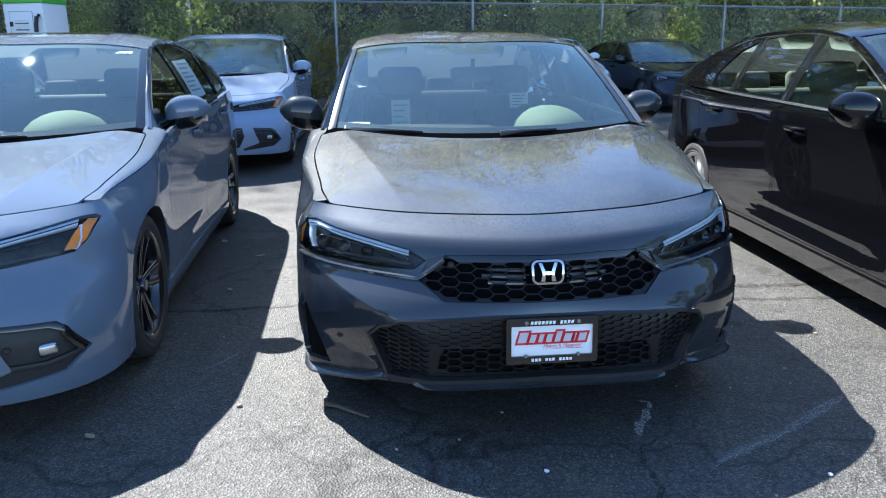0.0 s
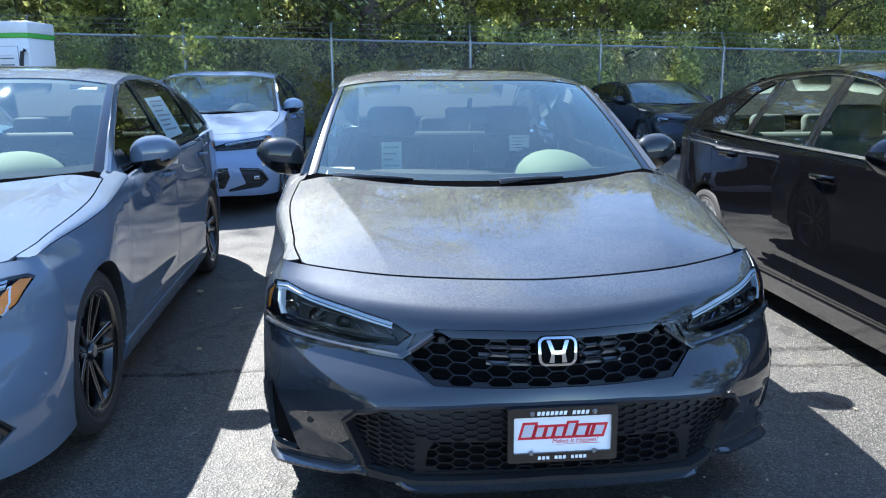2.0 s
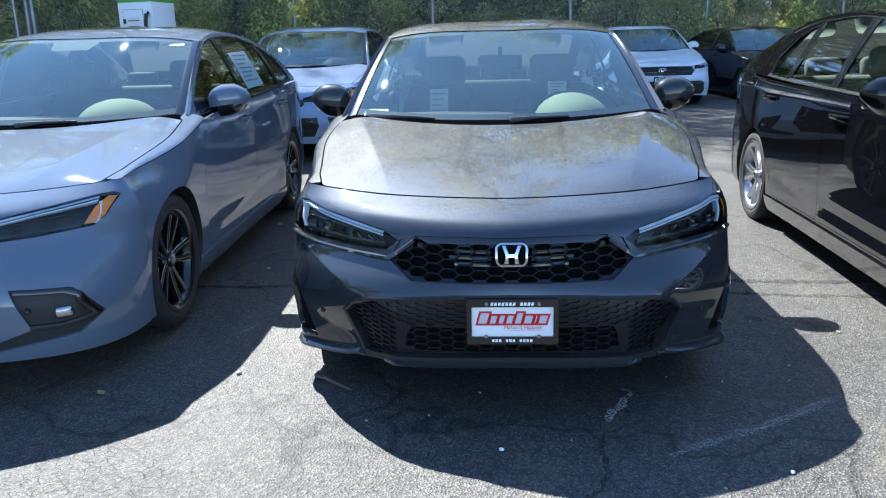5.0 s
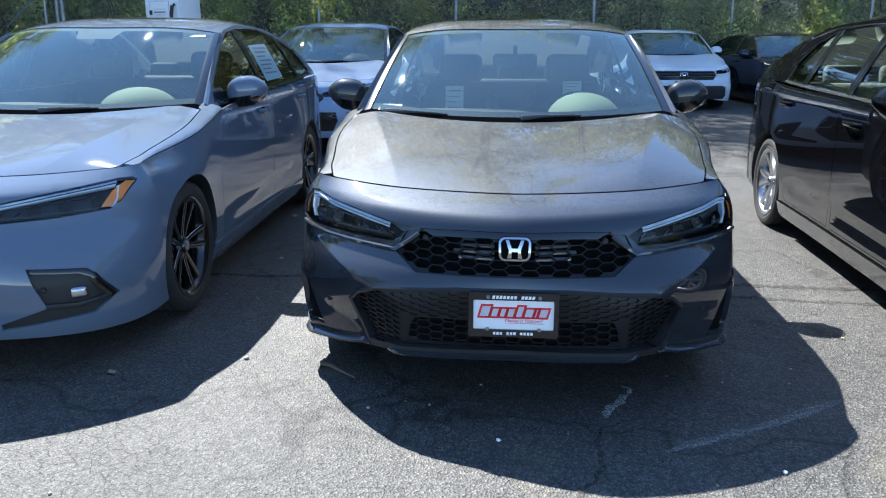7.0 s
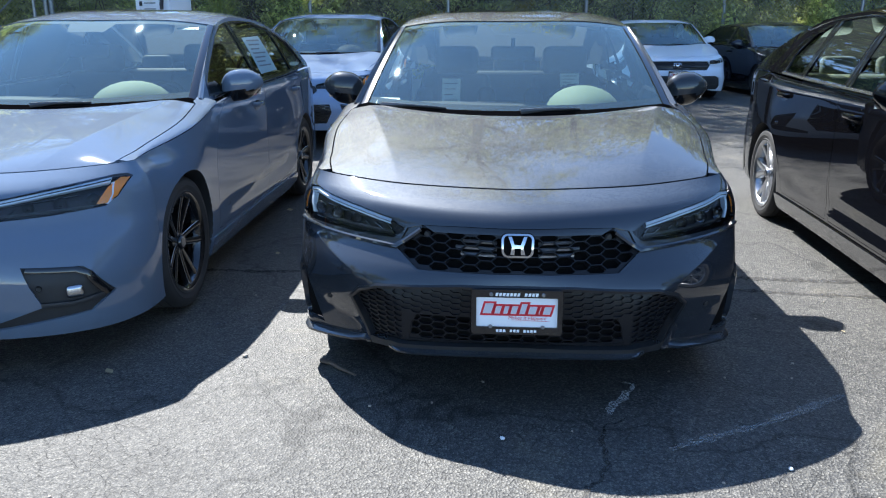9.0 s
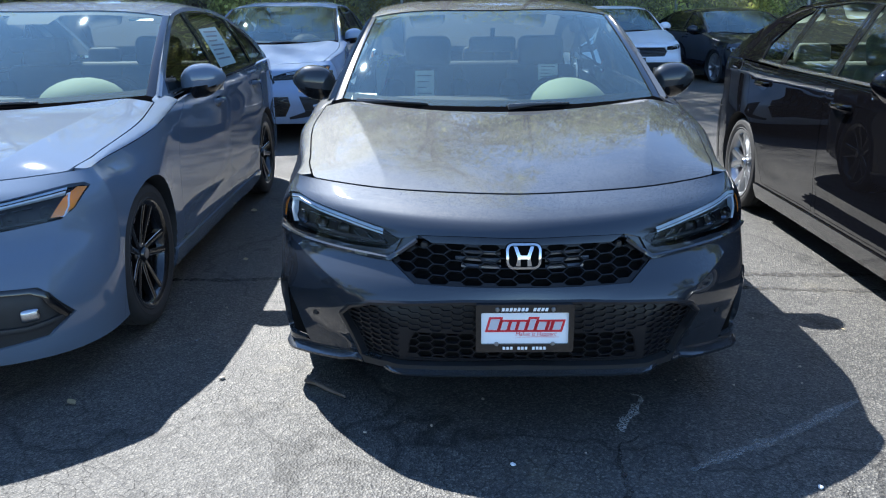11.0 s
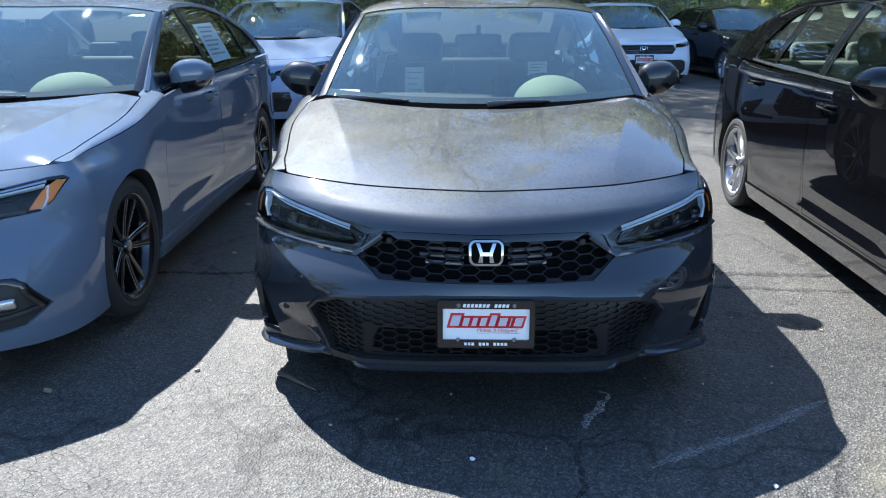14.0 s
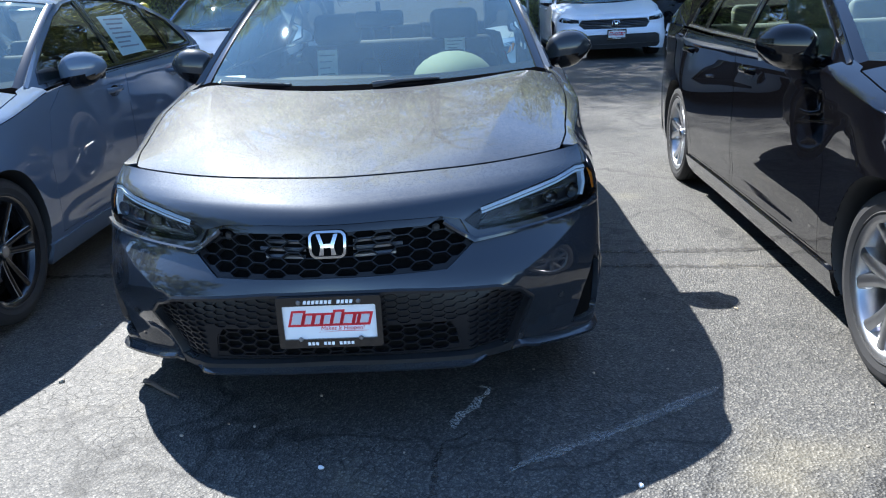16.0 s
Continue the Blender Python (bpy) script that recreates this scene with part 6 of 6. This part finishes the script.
lay("scuff_mark", ribbon([(0.51, -0.21), (0.85, -0.02), (1.25, 0.23)], 0.055, 5, 0.03), CHALK, "long pale straight scuff on the asphalt", "mark", "structure")
lay("scuff_mark", ribbon([(-1.66, 0.62), (-1.48, 0.71), (-1.33, 0.82), (-1.23, 0.96), (-1.12, 1.12)], 0.020, 6, 0.1), CHALK, "thin pale curved scuff on the asphalt", "mark", "structure")
twig = lay("twig", tube([(-0.80, 0.385, 0.012), (-0.75, 0.34, 0.022), (-0.71, 0.31, 0.016), (-0.63, 0.255, 0.010)], [0.011, 0.009, 0.008, 0.004], 7), BARK, "dark broken twig beside the tyre", "twig")
part("side_shoot", tube([(-0.75, 0.34, 0.022), (-0.79, 0.33, 0.034)], [0.005, 0.002], 5), BARK, twig)
rng = np.random.default_rng(12)


def pebble(x, y, r, mat, label):
    bm = bmesh.new()
    bmesh.ops.create_icosphere(bm, subdivisions=2, radius=r)
    for v in bm.verts:
        k = 1 + 0.25 * noise.noise(v.co * (0.9 / r) + Vector((x, y, 0)) * 9)
        v.co = Vector((v.co.x * k * 1.2, v.co.y * k, v.co.z * k * 0.7 + r * 0.5))
    ob = part("pebble", bm, mat, None, at=pose(x, y, 0.0, 0, 0, x * 300))
    return tagged(ob, label, "pebble", "loose pebbles on the asphalt")


pebble(-1.14, 0.42, 0.010, STONE, "rounded brown pebble on sunlit asphalt")
pebble(-0.04, -0.18, 0.008, PAPER, "tiny white stone on the asphalt")
pebble(0.87, -0.30, 0.008, PAPER, "tiny white stone on the asphalt")
for k in range(46):
    x, y = rng.uniform(-2.8, 2.2), rng.uniform(-1.2, 1.4)
    pebble(x, y, 0.003 + 0.003 * rng.random(), STONE, "small loose chip of stone on the asphalt")


def litter_leaf(x, y, size, turn):
    pts = [(0, -1), (0.42, -0.35), (0.5, 0.15), (0.25, 0.65), (0, 1), (-0.25, 0.65), (-0.5, 0.15), (-0.42, -0.35)]
    vs = [(a * size, b * size, 0.006 + 0.35 * size * abs(a) + 0.2 * size * b * b) for a, b in pts] + [(0, 0.1 * size, 0.006)]
    fs = [(8, i, (i + 1) % 8) for i in range(8)]
    ob = part("fallen_leaf", (vs, fs), DRY, None, at=pose(x, y, 0.0, 0, 0, turn))
    return tagged(ob, "curled dry fallen leaf on the asphalt", "leaf", "fallen leaves")


for x, y, s, a in ((-1.64, 0.22, 0.030, 50), (-1.70, 3.13, 0.05, 20), (-1.38, 2.70, 0.035, 110), (1.52, 0.89, 0.012, 30), (-1.45, 1.95, 0.03, 200), (-2.2, -0.15, 0.02, 80)):
    litter_leaf(x, y, s, a)
grit = joined(*[([(x, y, 0.002), (x + s, y + s * 0.3, 0.002), (x + s * 0.4, y + s, 0.002), (x + s * 0.5, y + s * 0.4, 0.002 + s * 0.7)], [(0, 1, 3), (1, 2, 3), (2, 0, 3)]) for x, y, s in zip(rng.uniform(-3.2, 3.0, 1500), rng.uniform(-1.6, 2.2, 1500), 0.0025 + 0.004 * rng.random(1500))])
lay("grit", grit, CHALK, "pale loose grit scattered on the asphalt", "grit", "stuff", "", False)
# ---- charging cabinet ----
CABINET = worn("white_powder_coat", (0.74, 0.76, 0.80), 0.4, 30, 0.05)


def make_charger(at):
    c = part("charging_station", moved(box(0.60, 0.62, 1.72, 0.02), pose(0.10, 0, 0.10)), CABINET, None, at=at)
    tagged(c, "white electric charging cabinet with a green stripe", "charger")
    part("plinth", moved(box(0.64, 0.66, 0.10, 0.01), pose(0.10, 0, 0)), MATTE, c)
    part("stripe", moved(box(0.615, 0.635, 0.065, 0.004), pose(0.10, 0, 1.82)), GREEN, c, "bright green stripe")
    part("top_box", moved(box(0.44, 0.64, 0.165, 0.015), pose(0.19, 0, 1.885)), CABINET, c)
    part("side_box", moved(box(0.24, 0.60, 0.165, 0.015), pose(-0.27, 0, 1.875)), CABINET, c)
    strip_ = part("screen_strip", moved(box(0.12, 0.60, 0.160, 0.004), pose(-0.09, 0, 1.88)), MATTE, c)
    part("screen_surround", moved(box(0.075, 0.014, 0.14, 0.003), pose(-0.09, -0.306, 1.89)), CABINET, strip_)
    part("screen", moved(box(0.055, 0.014, 0.05, 0.003), pose(-0.09, -0.315, 1.96)), GLOSS, strip_, "small dark display")
    door = part("access_panel", moved(box(0.34, 0.014, 0.72, 0.004), pose(0.06, -0.312, 0.98)), CABINET, c)
    part("panel_gap", moved(box(0.352, 0.008, 0.732, 0.0), pose(0.06, -0.309, 0.974)), INK, door)
    for k in range(7):
        part("louvre", moved(box(0.20, 0.014, 0.016, 0.003), pose(0.07, -0.324, 1.30 + 0.045 * k, 25)), INK if k % 2 else CABINET, door)
    part("lock", moved(box(0.045, 0.02, 0.07, 0.005), pose(-0.09, -0.326, 1.49)), MATTE, door)
    part("connector_holder", moved(box(0.10, 0.03, 0.09, 0.02), pose(0.335, -0.322, 1.60)), CABINET, c)
    part("cable", tube([(0.35, -0.34, 1.645), (0.335, -0.38, 1.62), (0.32, -0.39, 1.5), (0.30, -0.39, 1.2), (0.27, -0.40, 0.6), (0.34, -0.38, 0.30)], 0.028, 8), MATTE, c, "black charging cable")
    return c


make_charger(pose(-5.58, 9.75, ground_z(-5.58, 9.75), 0, 0, -10) @ Matrix.Diagonal((1, 1, 0.97, 1)))


# ---- a yellow bollard beside the charger ----
YELLOW = worn("yellow_enamel", (0.62, 0.42, 0.03), 0.45, 30, 0.15)
bollard = part("bollard", lathe([(0.0, 1.20), (0.05, 1.19), (0.078, 1.16), (0.085, 1.12), (0.085, 0.0)], 24), YELLOW, at=pose(-4.40, 9.6, ground_z(-4.4, 9.6)) @ pose(0, 0, 0, 0, -90, 0))
tagged(bollard, "yellow painted steel bollard beside the charger", "bollard")
